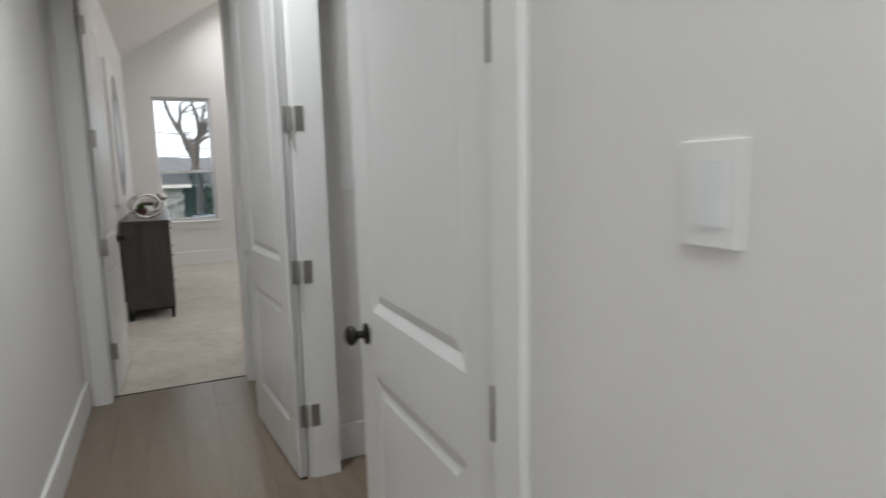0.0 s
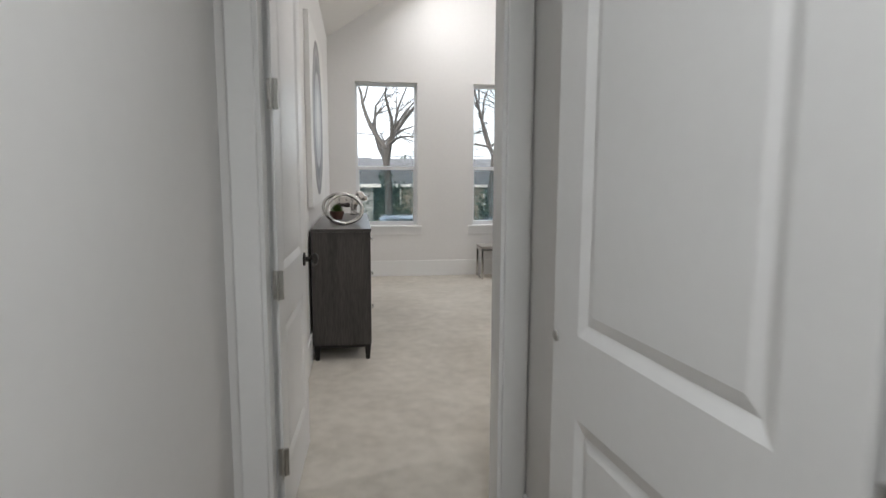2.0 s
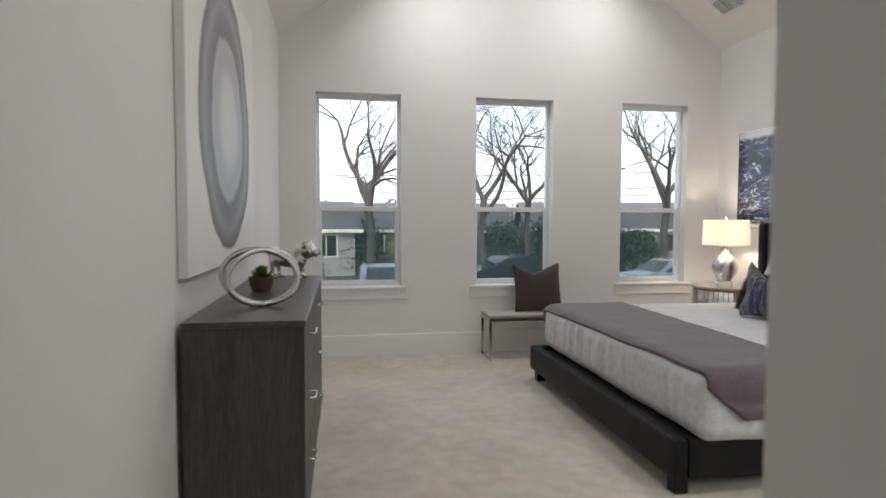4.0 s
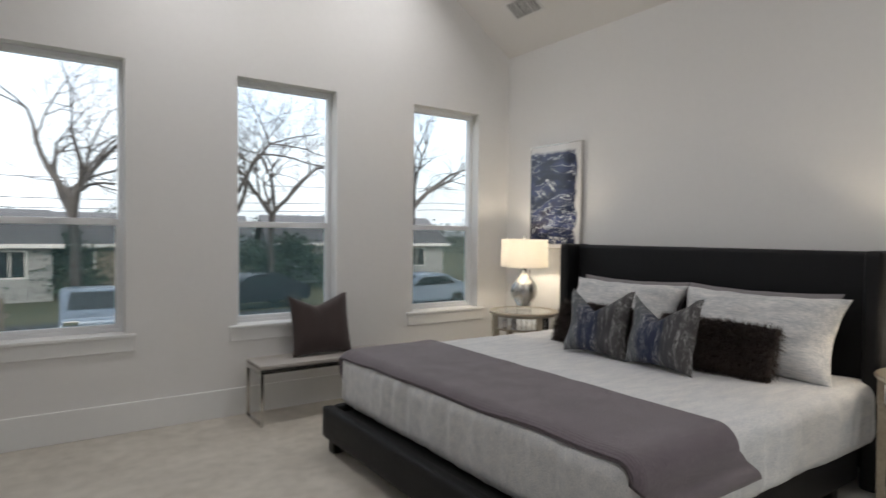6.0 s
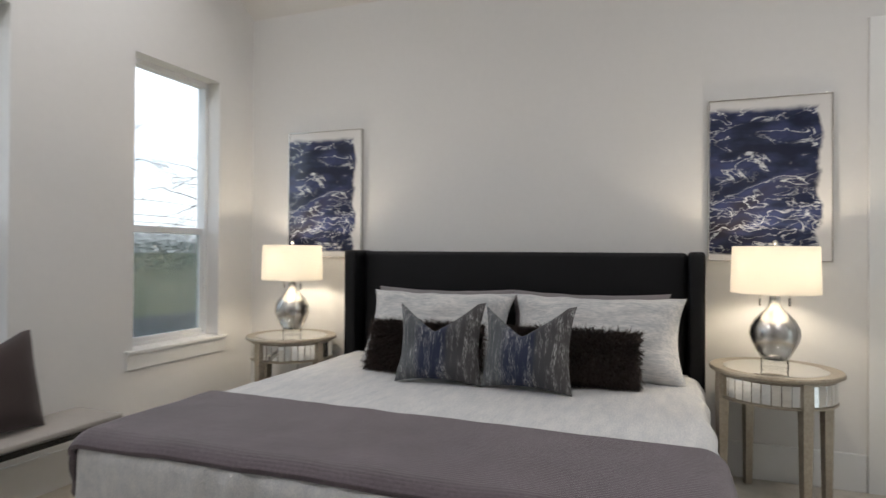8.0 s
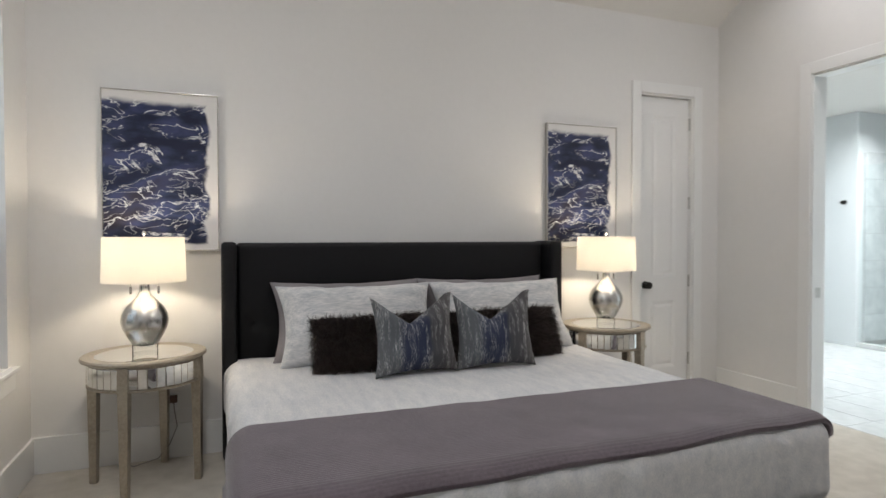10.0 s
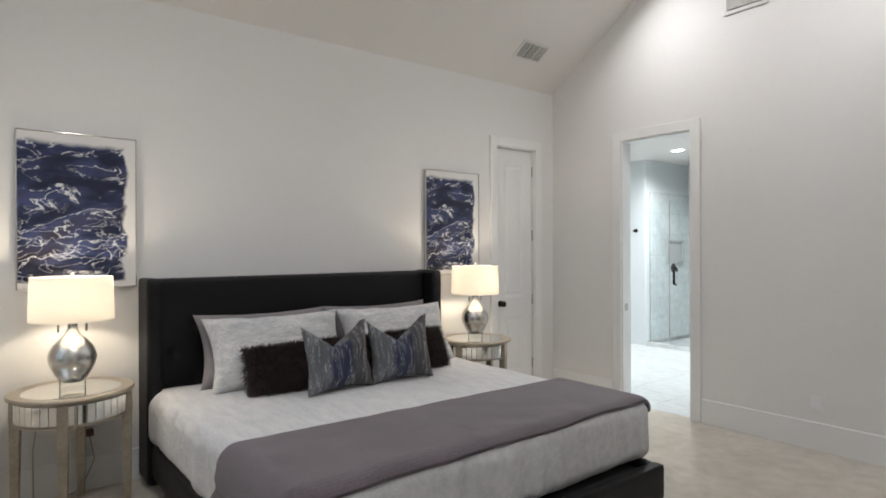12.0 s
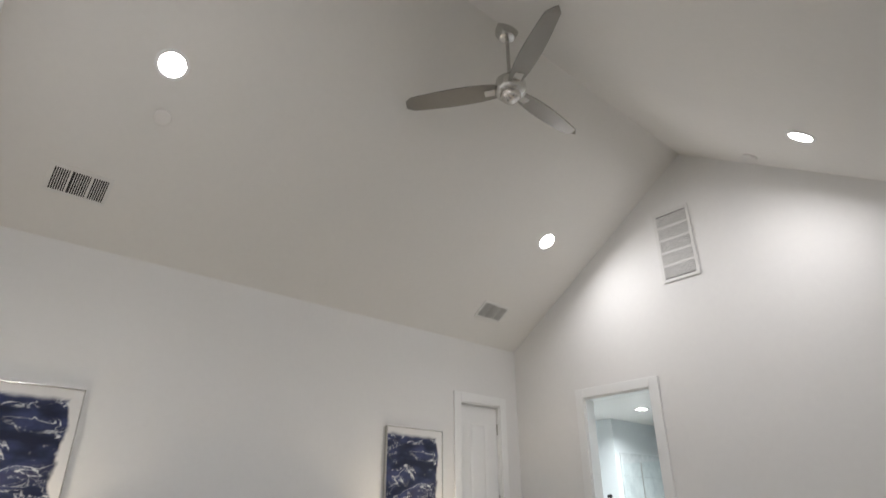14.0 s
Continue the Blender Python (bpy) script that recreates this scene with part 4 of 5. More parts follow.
def table_lamp(x, y):
    root = thing("table_lamp", pose(x, y, TZ), "brushed silver gourd table lamp with a lit white drum shade", "lamp", "bedside lamps")
    part("base", lathe(bmesh.new(), [(.062, 0), (.062, .016), (.058, .018), (.058, .022), (.062, .024), (.062, .040)], 40), M_ACRYLIC, root, "clear acrylic disc base", smooth=True)
    prof = [(.05, .0405), (.062, .045), (.085, .085), (.107, .13), (.116, .165), (.112, .2), (.092, .24), (.06, .275), (.036, .30), (.026, .325), (.024, .355), (.026, .36), (.01, .361)]
    part("body", lathe(bmesh.new(), prof, 48), M_SILVER, root, smooth=True)
    part("stem", lathe(bmesh.new(), [(.006, .36), (.006, .62), (.012, .625), (.012, .632), (.008, .64), (.001, .645)], 14), M_CHROME, root, smooth=True)
    part("shade", open_lathe(bmesh.new(), [(.203, .375), (.196, .61), (.1945, .61), (.2015, .375)], 56), M_SHADE, root, "lit white linen drum shade", smooth=True)
    bm = bmesh.new()
    for k in range(3):
        tube(bm, [(0, 0, .606), (.195 * math.cos(k * 2.094), .195 * math.sin(k * 2.094), .606)], .002, 6)
    part("spider", bm, M_CHROME, root)
    for s in (-1, 1):
        bm = bmesh.new()
        tube(bm, [(0, s * .03, .47), (0, s * .064, .44), (0, s * .066, .355)], .0012, 5)
        lathe(bm, [(.001, .352), (.006, .35), (.006, .31), (.001, .308)], 10, pose(0, s * .066, 0))
        part("pull_chain", bm, M_CHROME, root, smooth=True)


for (x, y), turn in zip(TABLES, (75, 20)):
    nightstand(x, y, turn)
    table_lamp(x, y)


# ---- pictures ----
def print_frame(y0, y1):
    root = thing("framed_print", pose(E, (y0 + y1) / 2, 1.672), "navy ink wash print in a slim silver frame", "picture", "prints over the nightstands")
    w, h = (y1 - y0) / 2, .457
    part("print", boxes(((-.026, -w + .006, -h + .006), (-.004, w - .006, h - .006))), M_ART, root)
    for a, b in (((-.034, -w, -h), (-.001, -w + .006, h)), ((-.034, w - .006, -h), (-.001, w, h)), ((-.034, -w + .006, -h), (-.001, w - .006, -h + .006)), ((-.034, -w + .006, h - .006), (-.001, w - .006, h))):
        part("frame_bar", boxes((a, b), bevel=.001), M_CHROME, root)


print_frame(3.963, 4.575)
print_frame(1.108, 1.72)
root = thing("canvas_painting", pose(W, 2.31, 1.74), "large white canvas with a ring of painted grey bands", "painting")
part("canvas", boxes(((.002, -.78, -.66), (.038, .78, .66)), bevel=.003), M_AGATE, root)


# ---- dresser and what stands on it ----
DX, DY0, DY1, DZ = .428, 1.475, 3.16, .935
root = thing("dresser", pose(0, 0, 0), "grey-brown stained wood dresser with six drawers", "dresser")
x0 = .02
part("top", boxes(((x0, DY0 - .006, DZ - .022), (DX + .006, DY1 + .006, DZ)), bevel=.003), M_WOODTOP, root)
part("side_panel", boxes(((x0, DY0, .11), (DX, DY0 + .022, DZ - .0225)), bevel=.002), M_WOODGREY, root)
part("side_panel", boxes(((x0, DY1 - .022, .11), (DX, DY1, DZ - .0225)), bevel=.002), M_WOODGREY, root)
part("back_panel", boxes(((x0, DY0 + .0225, .11), (x0 + .01, DY1 - .0225, DZ - .0225))), M_WOODGREY, root)
part("carcass", boxes(((x0 + .011, DY0 + .0225, .12), (DX - .028, DY1 - .0225, DZ - .024))), M_DARK, root)
part("plinth_rail", boxes(((x0 + .01, DY0 + .02, .085), (DX - .012, DY1 - .02, .1095)), bevel=.003), M_BLACKMETAL, root)
for x in (x0 + .005, DX - .05):
    for y in (DY0 + .004, DY1 - .05):
        bm = bmesh.new()
        fx = 1 if x > .2 else -1
        lo = [bm.verts.new((x + dx + .008, y + dy + .004, 0)) for dx, dy in ((0, 0), (.028, 0), (.028, .028), (0, .028))]
        hi = [bm.verts.new((x + dx, y + dy, .11)) for dx, dy in ((0, 0), (.046, 0), (.046, .046), (0, .046))]
        bm.faces.new(lo)
        bm.faces.new(hi)
        for k in range(4):
            bm.faces.new((lo[k], lo[(k + 1) % 4], hi[(k + 1) % 4], hi[k]))
        part("foot", bm, M_BLACKMETAL, root)
ym = (DY0 + DY1) / 2
rows_z = [(.125, .378), (.386, .638), (.646, .905)]
for a, b in ((DY0 + .026, ym - .004), (ym + .004, DY1 - .026)):
    for z0, z1 in rows_z:
        d = part("drawer", boxes(((DX - .026, a, z0), (DX - .003, b, z1)), bevel=.003), M_WOODGREY, root)
        bm = bmesh.new()
        yc, zc = (a + b) / 2 - .02, z1 - .085
        tube(bm, [(DX - .004, yc - .05, zc), (DX + .018, yc - .05, zc), (DX + .022, yc - .045, zc), (DX + .022, yc + .045, zc), (DX + .018, yc + .05, zc), (DX - .004, yc + .05, zc)], .005, 8)
        part("handle", bm, M_SILVER, d, "brushed silver bar handle", smooth=True)

root = thing("ring_sculpture", pose(.235, 1.84, DZ), "two interlocked oval silver rings standing on the dresser", "sculpture")
for turn, tip, sh in ((8, 10, 0), (30, -8, .012)):
    pts = []
    for k in range(48):
        a = 2 * math.pi * k / 48
        p = pose(0, 0, .112 + sh * .3, 0, 0, turn) @ pose(0, 0, 0, -8, tip, 0) @ Vector((.147 * math.cos(a), 0, .108 * math.sin(a)))
        pts.append(p)
    bm = tube(bmesh.new(), pts, .0115, 10, closed=True)
    low = min(v.co.z for v in bm.verts)
    bmesh.ops.translate(bm, verts=bm.verts, vec=(sh, 0, .0005 - low))
    part("ring", bm, M_SILVER, root, smooth=True)

root = thing("potted_plant", pose(.17, 2.36, DZ), "small green succulent in a brown pot on the dresser", "plant")
part("pot", lathe(bmesh.new(), [(.042, 0), (.055, .03), (.062, .068), (.058, .07), (.054, .055)], 28), M_TERRA, root, smooth=True)
rnd = random.Random(5)
bm = bmesh.new()
for _ in range(260):
    a, e, r = rnd.uniform(0, 6.28), rnd.uniform(.15, 1.5), rnd.uniform(.045, .085)
    d = Vector((math.cos(a) * math.cos(e), math.sin(a) * math.cos(e), math.sin(e)))
    k = d.cross(Vector((0, 0, 1))).normalized() * .006
    p = Vector((0, 0, .055))
    mid = p + d * r * .6
    bm.faces.new([bm.verts.new(q) for q in (p + d * .02, mid + k, p + d * r, mid - k)])
part("leaves", bm, M_PLANT, root)

# silver dog figurine, one plain shape
bm = bmesh.new()


def blob(c, s, m=None):
    vs = bmesh.ops.create_icosphere(bm, subdivisions=2, radius=1)["verts"]
    for v in vs:
        v.co = Vector([c[i] + v.co[i] * s[i] for i in range(3)])


blob((0, 0, .095), (.042, .085, .042))
blob((0, .05, .10), (.046, .05, .05))
blob((0, -.06, .095), (.04, .042, .042))
blob((0, .105, .14), (.042, .042, .042))
blob((0, .145, .128), (.028, .025, .022))
blob((-.034, .1, .165), (.012, .016, .02))
blob((.034, .1, .165), (.012, .016, .02))
blob((0, -.1, .115), (.008, .018, .008))
for x in (-.03, .03):
    for y in (-.07, .055):
        lathe(bm, [(.015, 0), (.016, .012), (.012, .03), (.016, .075), (.018, .09)], 12, pose(x, y, 0))
        blob((x, y + .012, .009), (.016, .022, .009))
dog = finish("dog_figurine", bm, M_CHROME, True)
dog.matrix_world = pose(.245, 2.98, DZ, 0, 0, -112) @ Matrix.Scale(1.22, 4)
rm = dog.modifiers.new("join", "REMESH")
rm.mode, rm.voxel_size, rm.use_smooth_shade = "VOXEL", .005, True
tagged(dog, "silver bulldog figurine standing on the dresser", "figurine")

# ---- bench under the middle window ----
BZ = .42
b0, b1, c0, c1 = 1.875, 2.93, 4.545, 4.87
root = thing("bench", pose(0, 0, 0), "low bench with pale upholstered top and steel loop legs", "bench")
part("seat", rounded(bmesh.new(), (b0, c0, BZ - .028), (b1, c1, BZ), .010, (24, 12, 4)), M_BENCH, root, smooth=True)
part("seat_frame", boxes(((b0 + .002, c0 + .002, BZ - .062), (b1 - .002, c1 - .002, BZ - .0285)), bevel=.002), M_CHROME, root)
for x in (b0 + .002, b1 - .027):
    bm = boxes(((x, c0, 0), (x + .025, c0 + .014, BZ - .063)), ((x, c1 - .014, 0), (x + .025, c1, BZ - .063)), ((x, c0 + .014, 0), (x + .025, c1 - .014, .012)), bevel=.002)
    part("leg", bm, M_CHROME, root)
cu = finish("throw_pillow", pillow_mesh(.47, .46, .15, chop=.085, seed=31, pinch=.06), M_PLUM, True)
cu.matrix_world = pose(2.40, 4.70, BZ + .002) @ pose(0, 0, 0, -14)
tagged(cu, "dark plum-brown throw pillow leaning on the window bench", "pillow")


# ---- switches and sockets ----
def wall_plate(name, m, rockers, label):
    root = thing(name, m, label, "switch" if rockers else "socket")
    w = .07 if rockers < 2 else .115
    part("plate", boxes(((-w / 2, 0, -.054), (w / 2, .0045, .054)), bevel=.002), M_TRIM, root)
    if rockers:
        for k in range(rockers):
            c = (k - (rockers - 1) / 2) * .046
            part("rocker", boxes(((c - .016, .0045, -.033), (c + .016, .0065, .033)), bevel=.002), M_VINYL, root)
    else:
        for z in (-.02, .02):
            part("outlet", boxes(((-.016, .006, z - .013), (.016, .009, z + .013)), bevel=.002), M_VINYL, root)


wall_plate("light_switch", pose(HR, -4.18, 1.325, 0, 0, 90), 1, "white rocker light switch on the hallway wall")
wall_plate("light_switch", pose(1.18, -2.0, 1.325, 0, 0, 180), 1, "white light switch inside the closet")
wall_plate("wall_socket", pose(E, 4.22, .33, 0, 0, 90), 0, "white wall socket behind the nightstand")
wall_plate("wall_socket", pose(1.95, S, .33), 0, "white wall socket beside the bathroom door")
bm = tube(bmesh.new(), [(E - .02, 4.22, .33), (E - .05, 4.215, .29), (E - .06, 4.2, .2), (E - .06, 4.24, .1), (E - .08, 4.3, .03), (E - .10, 4.42, .008), (E - .06, 4.5, .02), (E - .03, 4.5, .3), (E - .03, 4.46, .62)], .003, 6)
tagged(finish("lamp_cord", bm, M_CORD, True), "thin grey lamp cord trailing to a wall socket", "cable")
bm = boxes(((E - .045, 4.2, .33), (E - .0095, 4.24, .37)), bevel=.004)
tagged(finish("plug_adapter", bm, M_TERRA), "small brown plug in the wall socket", "plug")

# ---- bathroom seen through its door ----
root = thing("shower_enclosure", pose(0, 0, 0), "frameless clear glass shower screen with a bronze handle", "shower")
def sheet(xa, xb, za, zb):
    bm = bmesh.new()
    bm.faces.new([bm.verts.new(p) for p in ((xa, SHY - .05, za), (xb, SHY - .05, za), (xb, SHY - .05, zb), (xa, SHY - .05, zb))])
    return bm


o = part("fixed_panel", sheet(4.94, 5.295, .06, 2.12), M_SHOWER, root)
o.visible_shadow = False
o = part("door_panel", sheet(4.12, 4.935, .05, 2.12), M_SHOWER, root)
o.visible_shadow = False
bm = tube(bmesh.new(), [(4.84, SHY - .045, .92), (4.84, SHY + .005, .93), (4.84, SHY + .005, 1.12), (4.84, SHY - .045, 1.13)], .016, 10)
part("handle", bm, M_BLACKMETAL, root, "dark bronze pull handle", smooth=True)
part("curb", boxes(((4.0, SHY - .1, 0), (5.299, SHY, .055)), bevel=.004), M_BTILE, root)
part("edge_strip", boxes(((4.933, SHY - .056, .055), (4.942, SHY - .043, 2.12))), M_HINGE, root)
bm = lathe(bmesh.new(), [(.07, 0), (.07, .008), (.025, .012), (.025, .05), (.001, .052)], 24, pose(5.276, -3.72, 1.13, 0, -90, 0))
box(bm, (5.205, -3.73, 1.07), (5.225, -3.71, 1.13))
tagged(finish("shower_valve", bm, M_BLACKMETAL, True), "round dark bronze shower valve on the tiles", "shower valve")
bm = lathe(bmesh.new(), [(.028, 0), (.028, .006), (.01, .01), (.01, .04), (.02, .045), (.02, .055), (.001, .056)], 20, pose(5.45, SHY, 1.70, -90))
tagged(finish("robe_hook", bm, M_BLACKMETAL, True), "dark bronze robe hook on the bathroom wall", "hook")
root = thing("vanity", pose(0, 0, 0), "white bathroom vanity cabinet with a pale top", "cabinet")
part("body", boxes(((5.45, -2.3, .1), (5.995, -1.0, .82)), bevel=.003), M_TRIM, root)
part("worktop", boxes(((5.42, -2.33, .8205), (5.998, -.97, .85)), bevel=.004), M_BTILE, root)
part("plinth", boxes(((5.52, -2.29, 0), (5.99, -1.01, .0995))), M_TRIM, root)
for y in (-2.28, -1.64):
    d = part("door", boxes(((5.432, y, .13), (5.4495, y + .61, .79)), bevel=.003), M_TRIM, root)
    part("handle", boxes(((5.41, y + .28, .70), (5.4315, y + .33, .715)), bevel=.002), M_BLACKMETAL, d)

# ---- outdoors ----
bm = bmesh.new()
for a, b in (((-600, N + TN + .01), (600, 900)),):
    bm.faces.new([bm.verts.new(p) for p in ((a[0], -600, GROUND), (b[0], -600, GROUND), (b[0], b[1], GROUND), (a[0], b[1], GROUND))])
setting("ground", bm, M_GRASS, "winter lawn and yards")
setting("road", boxes(((-80, 17, GROUND - .1), (80, 23.5, GROUND + .012))), M_ASPHALT, "dark asphalt street")
setting("pavement", boxes(((-80, 15.2, GROUND - .1), (80, 16.6, GROUND + .05))), M_GROUT, "pale concrete pavement")


def tree(x, y, h, seed, spread=1.0, label="large bare winter tree with spreading limbs"):
    rnd = random.Random(seed)
    root = thing("tree", pose(x, y, GROUND), label, "tree", "bare street trees")
    trunk = bmesh.new()
    r0 = h * .0145
    pts = [Vector((0, 0, 0))]
    for k in range(5):
        pts.append(pts[-1] + Vector((rnd.uniform(-.1, .1), rnd.uniform(-.1, .1), h * .06)))
    tube(trunk, pts, [r0 * (1.3 if k == 0 else 1 - k * .05) for k in range(6)], 10)
    part("trunk", trunk, M_BARK, root, smooth=True)
    limbs, twigs = bmesh.new(), bmesh.new()

    def grow(p, d, length, r, depth):
        n = 6 if depth > 1 else 4
        path, rad = [p], [r]
        for k in range(n):
            d = (d + Vector((rnd.uniform(-1, 1), rnd.uniform(-1, 1), rnd.uniform(-.7, .7))) * .22).normalized()
            path.append(path[-1] + d * length / n)
            rad.append(r * (1 - .55 * (k + 1) / n))
        tube(limbs if depth > 2 else twigs, path, rad, 7 if depth > 3 else 4 if depth > 1 else 3)
        if depth == 0:
            return
        kids = 4 if depth > 1 else 3
        for c in range(kids):
            i = rnd.randint(2, n) if c else n
            a = rnd.uniform(0, 6.28)
            side = d.orthogonal().normalized()
            side.rotate(Matrix.Rotation(a, 3, d))
            nd = (d + side * rnd.uniform(.6, 1.25) * spread + Vector((0, 0, .02))).normalized()
            grow(path[i], nd, length * rnd.uniform(.6, .8), rad[i] * .70, depth - 1)

    top = pts[-1]
    for k in range(4):
        a = k * 1.57 + rnd.uniform(-.4, .4)
        d = Vector((math.cos(a) * .7 * spread, math.sin(a) * .7 * spread, 1)).normalized()
        grow(pts[-1 - (k % 2)], d, h * .26, r0 * .62, 5)
    part("limbs", limbs, M_BARK, root, smooth=True)
    o = part("twigs", twigs, M_BARK, root)
    o["kind"] = "stuff"


tree(1.9, 25.5, 14, 3, .95)
tree(6.9, 25, 13, 8, 1.15)
tree(10.2, 29, 13, 21, 1.0)
tree(14.9, 24, 14, 33, .9)
tree(-6.5, 30, 13, 40, 1.0)
tree(23.6, 21.6, 13, 52, 1.0)


def far_woods():
    rnd = random.Random(77)
    vs, fs = [], []
    for _ in range(26000):
        x, y = rnd.uniform(-70, 110), rnd.uniform(62, 80)
        top = 4.6 + 2.2 * noise.noise(Vector((x * .09, 3, 1))) + 1.4 * noise.noise(Vector((x * .4, 7, 2)))
        z = GROUND + rnd.random() ** .7 * top
        s = rnd.uniform(.12, .38)
        a, b = rnd.uniform(0, 6.28), rnd.uniform(-1, 1)
        i = len(vs)
        vs += [(x, y, z), (x + s * math.cos(a), y + s * math.sin(a), z + s * b), (x + s * .3, y, z + s)]
        fs.append((i, i + 1, i + 2))
    me = bpy.data.meshes.new("far_woods")
    me.from_pydata(vs, [], fs)
    me.materials.append(M_TWIG)
    tagged(new("far_woods", me), "grey-green winter woods beyond the houses", "woods", kind="stuff")


far_woods()


def shrub(x, y, w, h, seed):
    rnd = random.Random(seed)
    root = thing("shrub", pose(x, y, GROUND), "dark evergreen shrub across the street", "shrub", "evergreen shrubs")
    bm = bmesh.new()
    for k in range(5):
        a = k * 1.256
        tube(bm, [(0, 0, 0), (.2 * w * math.cos(a), .2 * w * math.sin(a), h * .6)], [.05, .02], 5)
    part("stems", bm, M_BARK, root)
    vs, fs = [], []
    for _ in range(3500):
        a, e, r = rnd.uniform(0, 6.28), rnd.uniform(0, 1.57), rnd.uniform(.55, 1)
        lump = 1 + .3 * noise.noise(Vector((a * 1.3, e * 2, seed)))
        p = Vector((w / 2 * r * lump * math.cos(a) * math.cos(e * .9), w / 2 * r * lump * math.sin(a) * math.cos(e * .9), .15 + h * r * lump * math.sin(e)))
        q = [p + Vector((rnd.uniform(-1, 1), rnd.uniform(-1, 1), rnd.uniform(-1, 1))) * .13 for _ in range(3)]
        i = len(vs)
        vs += [tuple(v) for v in q]
        fs.append((i, i + 1, i + 2))
    me = bpy.data.meshes.new("leaves")
    me.from_pydata(vs, [], fs)
    me.materials.append(M_LEAF)
    o = new("leaves", me)
    o.parent = root
    o["kind"] = "stuff"


shrub(9.0, 30, 4.5, 2.6, 4)
shrub(1.2, 33, 5.5, 2.8, 9)
shrub(12.8, 33, 5, 2.8, 14)
shrub(17.5, 31, 4, 2.2, 22)


def house(x, y, w, d, h, m, turn, label):
    root = thing("house", pose(x, y, GROUND, 0, 0, turn), label, "house")
    bm = box(bmesh.new(), (-w / 2, -d / 2, 0), (w / 2, d / 2, h))
    prism(bm, [(-d / 2, h), (d / 2, h), (0, h + d * .2)], "x", -w / 2, w / 2)
    part("wall", bm, m, root)
    for k in range(int(h / .2)):
        part("board", boxes(((-w / 2 - .004, -d / 2 - .022, k * .2 + .01), (w / 2 + .004, -d / 2 - .001, k * .2 + .19))), m, root)
    bm = bmesh.new()
    for s in (-1, 1):
        prism(bm, [(s * (d / 2 + .45), h - .16), (0, h + d * .2), (0, h + d * .2 + .14), (s * (d / 2 + .45), h - .02)], "x", -w / 2 - .4, w / 2 + .4)
    part("roof", bm, M_ROOF, root)
    part("fascia", boxes(((-w / 2 - .4, -d / 2 - .5, h - .2), (w / 2 + .4, -d / 2 - .451, h - .02))), M_TRIM, root)
    for k in range(3):
        wx = -w / 2 + w * (k + .5) / 3
        wi = part("window", boxes(((wx - .6, -d / 2 - .06, 1.0), (wx + .6, -d / 2 - .023, 2.2))), M_TRIM, root)
        part("pane", boxes(((wx - .52, -d / 2 - .066, 1.07), (wx - .03, -d / 2 - .0605, 2.13))), M_WINDARK, wi)
        part("pane", boxes(((wx + .03, -d / 2 - .066, 1.07), (wx + .52, -d / 2 - .0605, 2.13))), M_WINDARK, wi)


house(-3.6, 34, 9, 7, 2.5, M_SIDING, 6, "low grey clapboard house across the street")
house(6.5, 40, 10, 8, 2.4, M_SIDING2, -8, "low tan clapboard house across the street")
house(18.5, 38, 11, 8, 2.5, M_SIDING, -12, "low grey clapboard house with a shingle roof")


def car(x, y, turn, m, label):
    root = thing("car", pose(x, y, GROUND, 0, 0, turn), label, "car", "parked cars")
    bm = bmesh.new()
    prof = [(-2.15, .32), (-2.2, .62), (-2.1, .82), (-1.2, .92), (-.55, 1.38), (.75, 1.42), (1.55, 1.0), (2.1, .92), (2.2, .6), (2.15, .32)]
    prism(bm, prof, "y", -.86, .86)
    bmesh.ops.bevel(bm, geom=list(bm.edges), offset=.07, segments=3, affect="EDGES")
    body = part("body", bm, m, root, smooth=True)
    for s in (-1, 1):
        bm = prism(bmesh.new(), [(-1.0, .96), (-.5, 1.31), (.7, 1.34), (1.3, 1.0)], "y", s * .862, s * .87)
        part("side_window", bm, M_WINDARK, root)
    bm = bmesh.new()
    bm.faces.new([bm.verts.new(p) for p in ((-1.22, -.7, .955), (-1.22, .7, .955), (-.62, .62, 1.365), (-.62, -.62, 1.365))])
    part("windscreen", bm, M_WINDARK, root)
    bm = bmesh.new()
    bm.faces.new([bm.verts.new(p) for p in ((1.53, -.7, 1.045), (1.53, .7, 1.045), (.83, .62, 1.42), (.83, -.62, 1.42))])
    part("rear_window", bm, M_WINDARK, root)
    for px in (-1.35, 1.35):
        for s in (-1, 1):
            wh = part("wheel", lathe(bmesh.new(), [(.2, -.1), (.32, -.1), (.33, 0), (.32, .1), (.2, .1)], 24, pose(px, s * .8, .33, 90)), M_TYRE, root, smooth=True)
            part("rim", lathe(bmesh.new(), [(.2, -.09), (.2, .09)], 20, pose(px, s * .81, .33, 90)), M_SILVER, wh)
    for s in (-1, 1):
        part("headlight", box(bmesh.new(), (-2.2, s * .62 - .17, .66), (-2.12, s * .62 + .17, .78), .02), M_MIRROR, root)


car(2.05, 20.0, 88, M_CARPAINT, "pale silver-blue parked car in the street")
car(7.9, 24.5, 10, M_DARKCAR, "dark parked car across the street")
car(14.0, 21.5, 4, M_CARPAINT, "pale silver parked car by the far kerb")

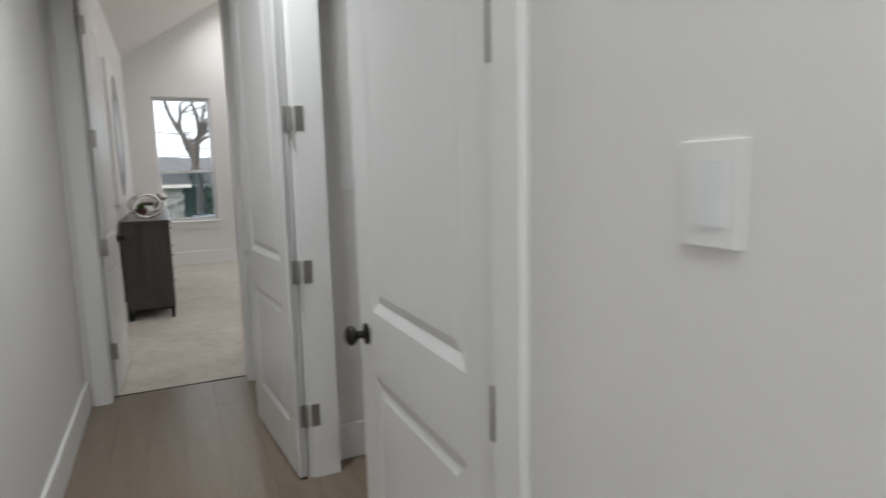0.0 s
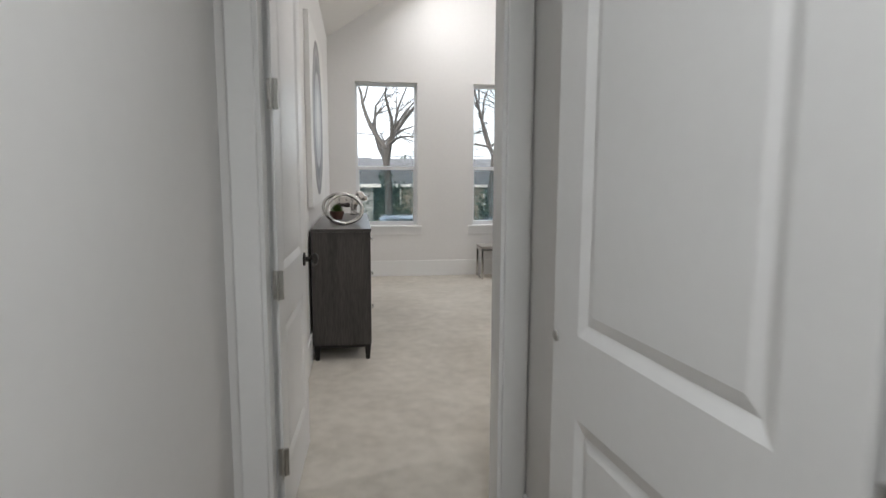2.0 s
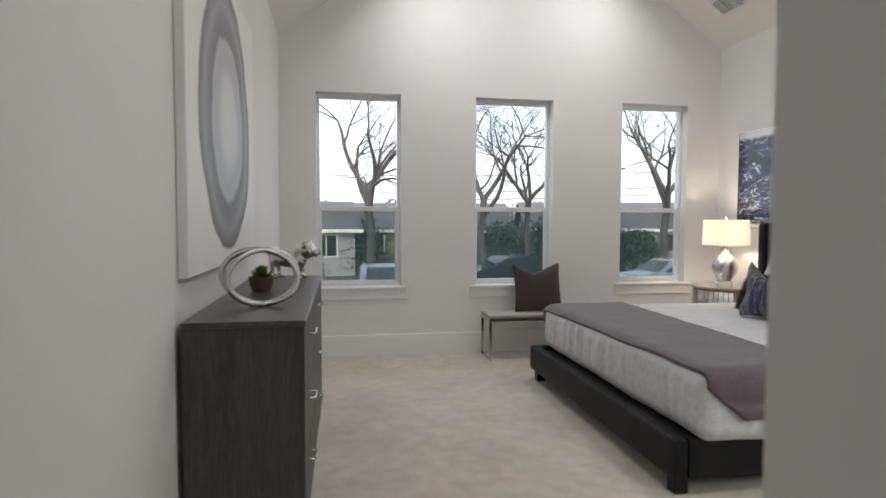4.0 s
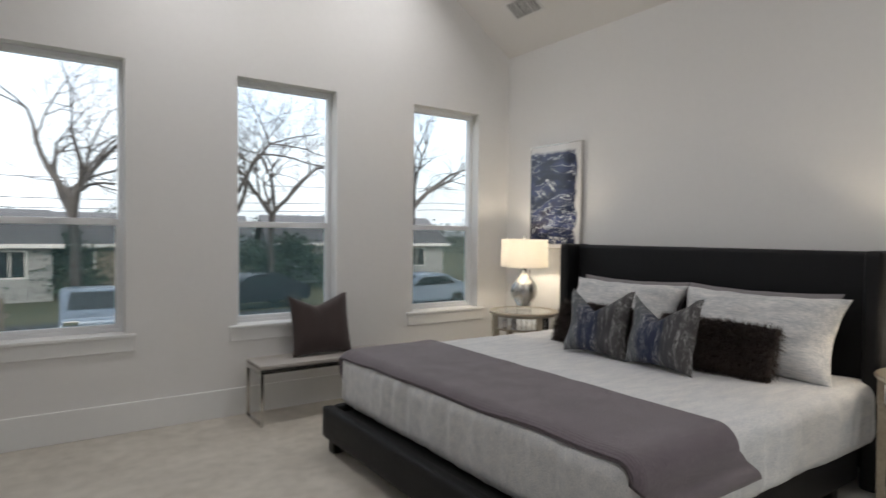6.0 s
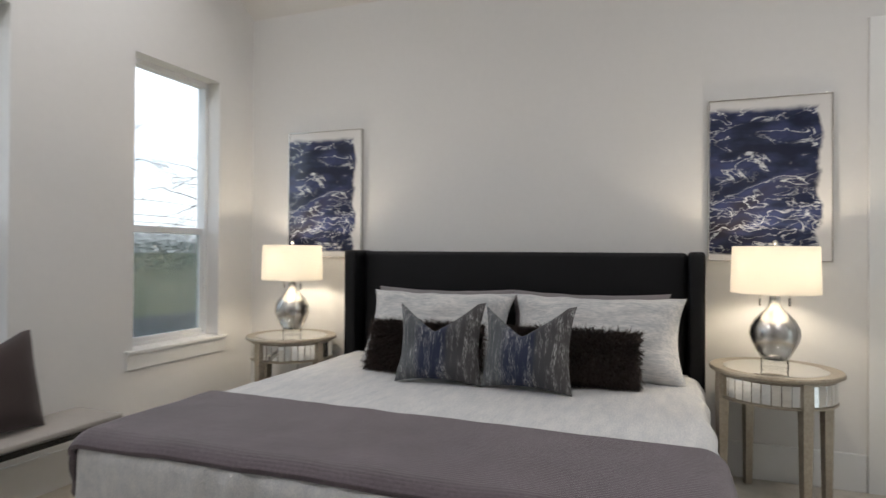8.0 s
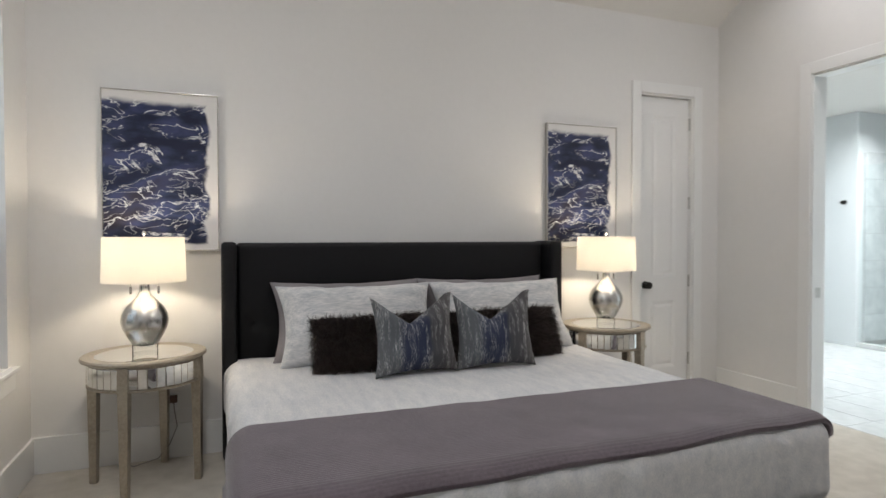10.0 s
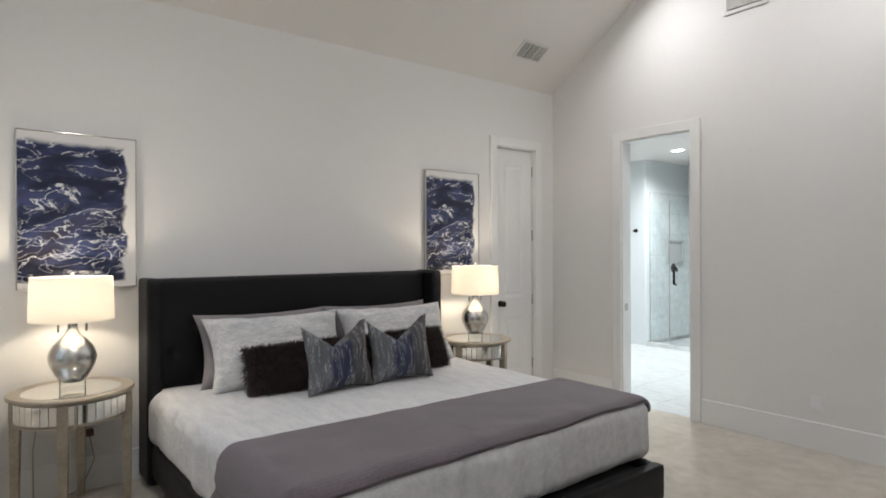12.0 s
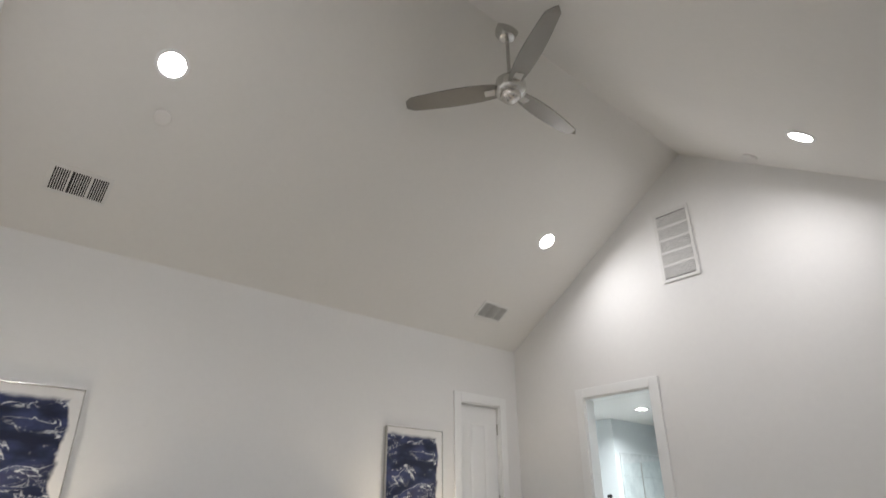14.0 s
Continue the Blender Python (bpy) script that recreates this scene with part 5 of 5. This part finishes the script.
root = thing("fence", pose(-3.4, 15.0, GROUND), "weathered grey timber yard fence", "fence")
bme = None
for k in range(46):
    if bme is None:
        o = part("board", boxes(((0, -.01, .04), (.135, .01, 1.7)), bevel=.004), M_FENCE, root)
        bme = o.data
    else:
        o = new("board", bme)
        o.parent = root
    o.location = (k * .142 - 3, 0, 0)
for z in (.3, 1.3):
    part("rail", boxes(((-3, .011, z), (3.6, .05, z + .09))), M_FENCE, root)
for k in range(4):
    part("post", boxes(((-3 + k * 2.1, .051, 0), (-2.9 + k * 2.1, .15, 1.75))), M_FENCE, root)
for k, z in enumerate((3.1, 3.45, 4.2)):
    pts = [(-60 + i * 6, 26.0, z + GROUND + .75 + .5 * ((i % 7) - 3) ** 2 / 9) for i in range(24)]
    tagged(finish("power_line", tube(bmesh.new(), pts, .013, 5), M_CABLE), "thin black overhead power line along the street", "cable", "power lines")

# ---- pieces of floors and walls ----
rnd = random.Random(2)
PW = .172
plank_me = {}
for i in range(int(1.62 / PW) + 1):
    xa = HL + i * PW
    xb = min(xa + PW - .0008, 1.65)
    y = -6.2 - rnd.uniform(0, 1.1)
    while y < ENT - .015:
        yb = min(y + 1.22, ENT - .0135)
        ya = max(y, -6.2)
        if yb - ya > .04 and xb - xa > .02:
            key = (round(xb - xa, 4), round(yb - ya, 3))
            if key not in plank_me:
                o = part("plank", boxes(((0, 0, -.0119), (xb - xa, yb - ya - .0008, 0)), bevel=.0004), M_PLANK, floor_hall)
                plank_me[key] = o.data
            else:
                o = new("plank", plank_me[key])
                o.parent = floor_hall
            o.location = (xa, ya, 0)
        y += 1.22
tile_me = None
for i in range(7):
    for j in range(14):
        xa, ya = 2.302 + i * .528, S - .061 - (j + 1) * .300
        if tile_me is None:
            o = part("tile", boxes(((0, 0, -.0099), (.525, .297, 0)), bevel=.001), M_BTILE, floor_bath)
            tile_me = o.data
        else:
            o = new("tile", tile_me)
            o.parent = floor_bath
        o.location = (xa, ya, 0)
tiles = setting("wall_shower", boxes(((4.0, -4.199, .0), (5.285, -4.19, 2.28)), ((5.288, -4.19, 0), (5.298, SHY - .11, 2.28))), M_GROUT, "grey-white marble tiled shower walls")
ta = tb = None
for j in range(7):
    z = .06 + j * .318
    for i in range(-1, 3):
        xa = 4.0 + (i + .5 * (j % 2)) * .612
        xb = min(xa + .609, 5.284)
        xa = max(xa, 4.0)
        if xb - xa < .03:
            continue
        part("tile", boxes(((xa, -4.1895, z), (xb, -4.18, z + .315)), bevel=.001), M_TILE, tiles)
    for i in range(-1, 2):
        ya = -4.178 + (i + .5 * (j % 2)) * .612
        yb = min(ya + .609, SHY - .112)
        ya = max(ya, -4.178)
        if yb - ya < .03:
            continue
        part("tile", boxes(((5.277, ya, z), (5.2875, yb, z + .315)), bevel=.001), M_TILE, tiles)
bm = boxes(((5.245, -3.98, 1.20), (5.276, -3.96, 1.56)), ((5.245, -3.54, 1.20), (5.276, -3.52, 1.56)), ((5.245, -3.96, 1.20), (5.276, -3.54, 1.22)),
           ((5.245, -3.96, 1.54), (5.276, -3.54, 1.56)), ((5.272, -3.96, 1.22), (5.2765, -3.54, 1.54)))
setting("shower_niche", bm, M_GROUT, "recessed grey shower niche")
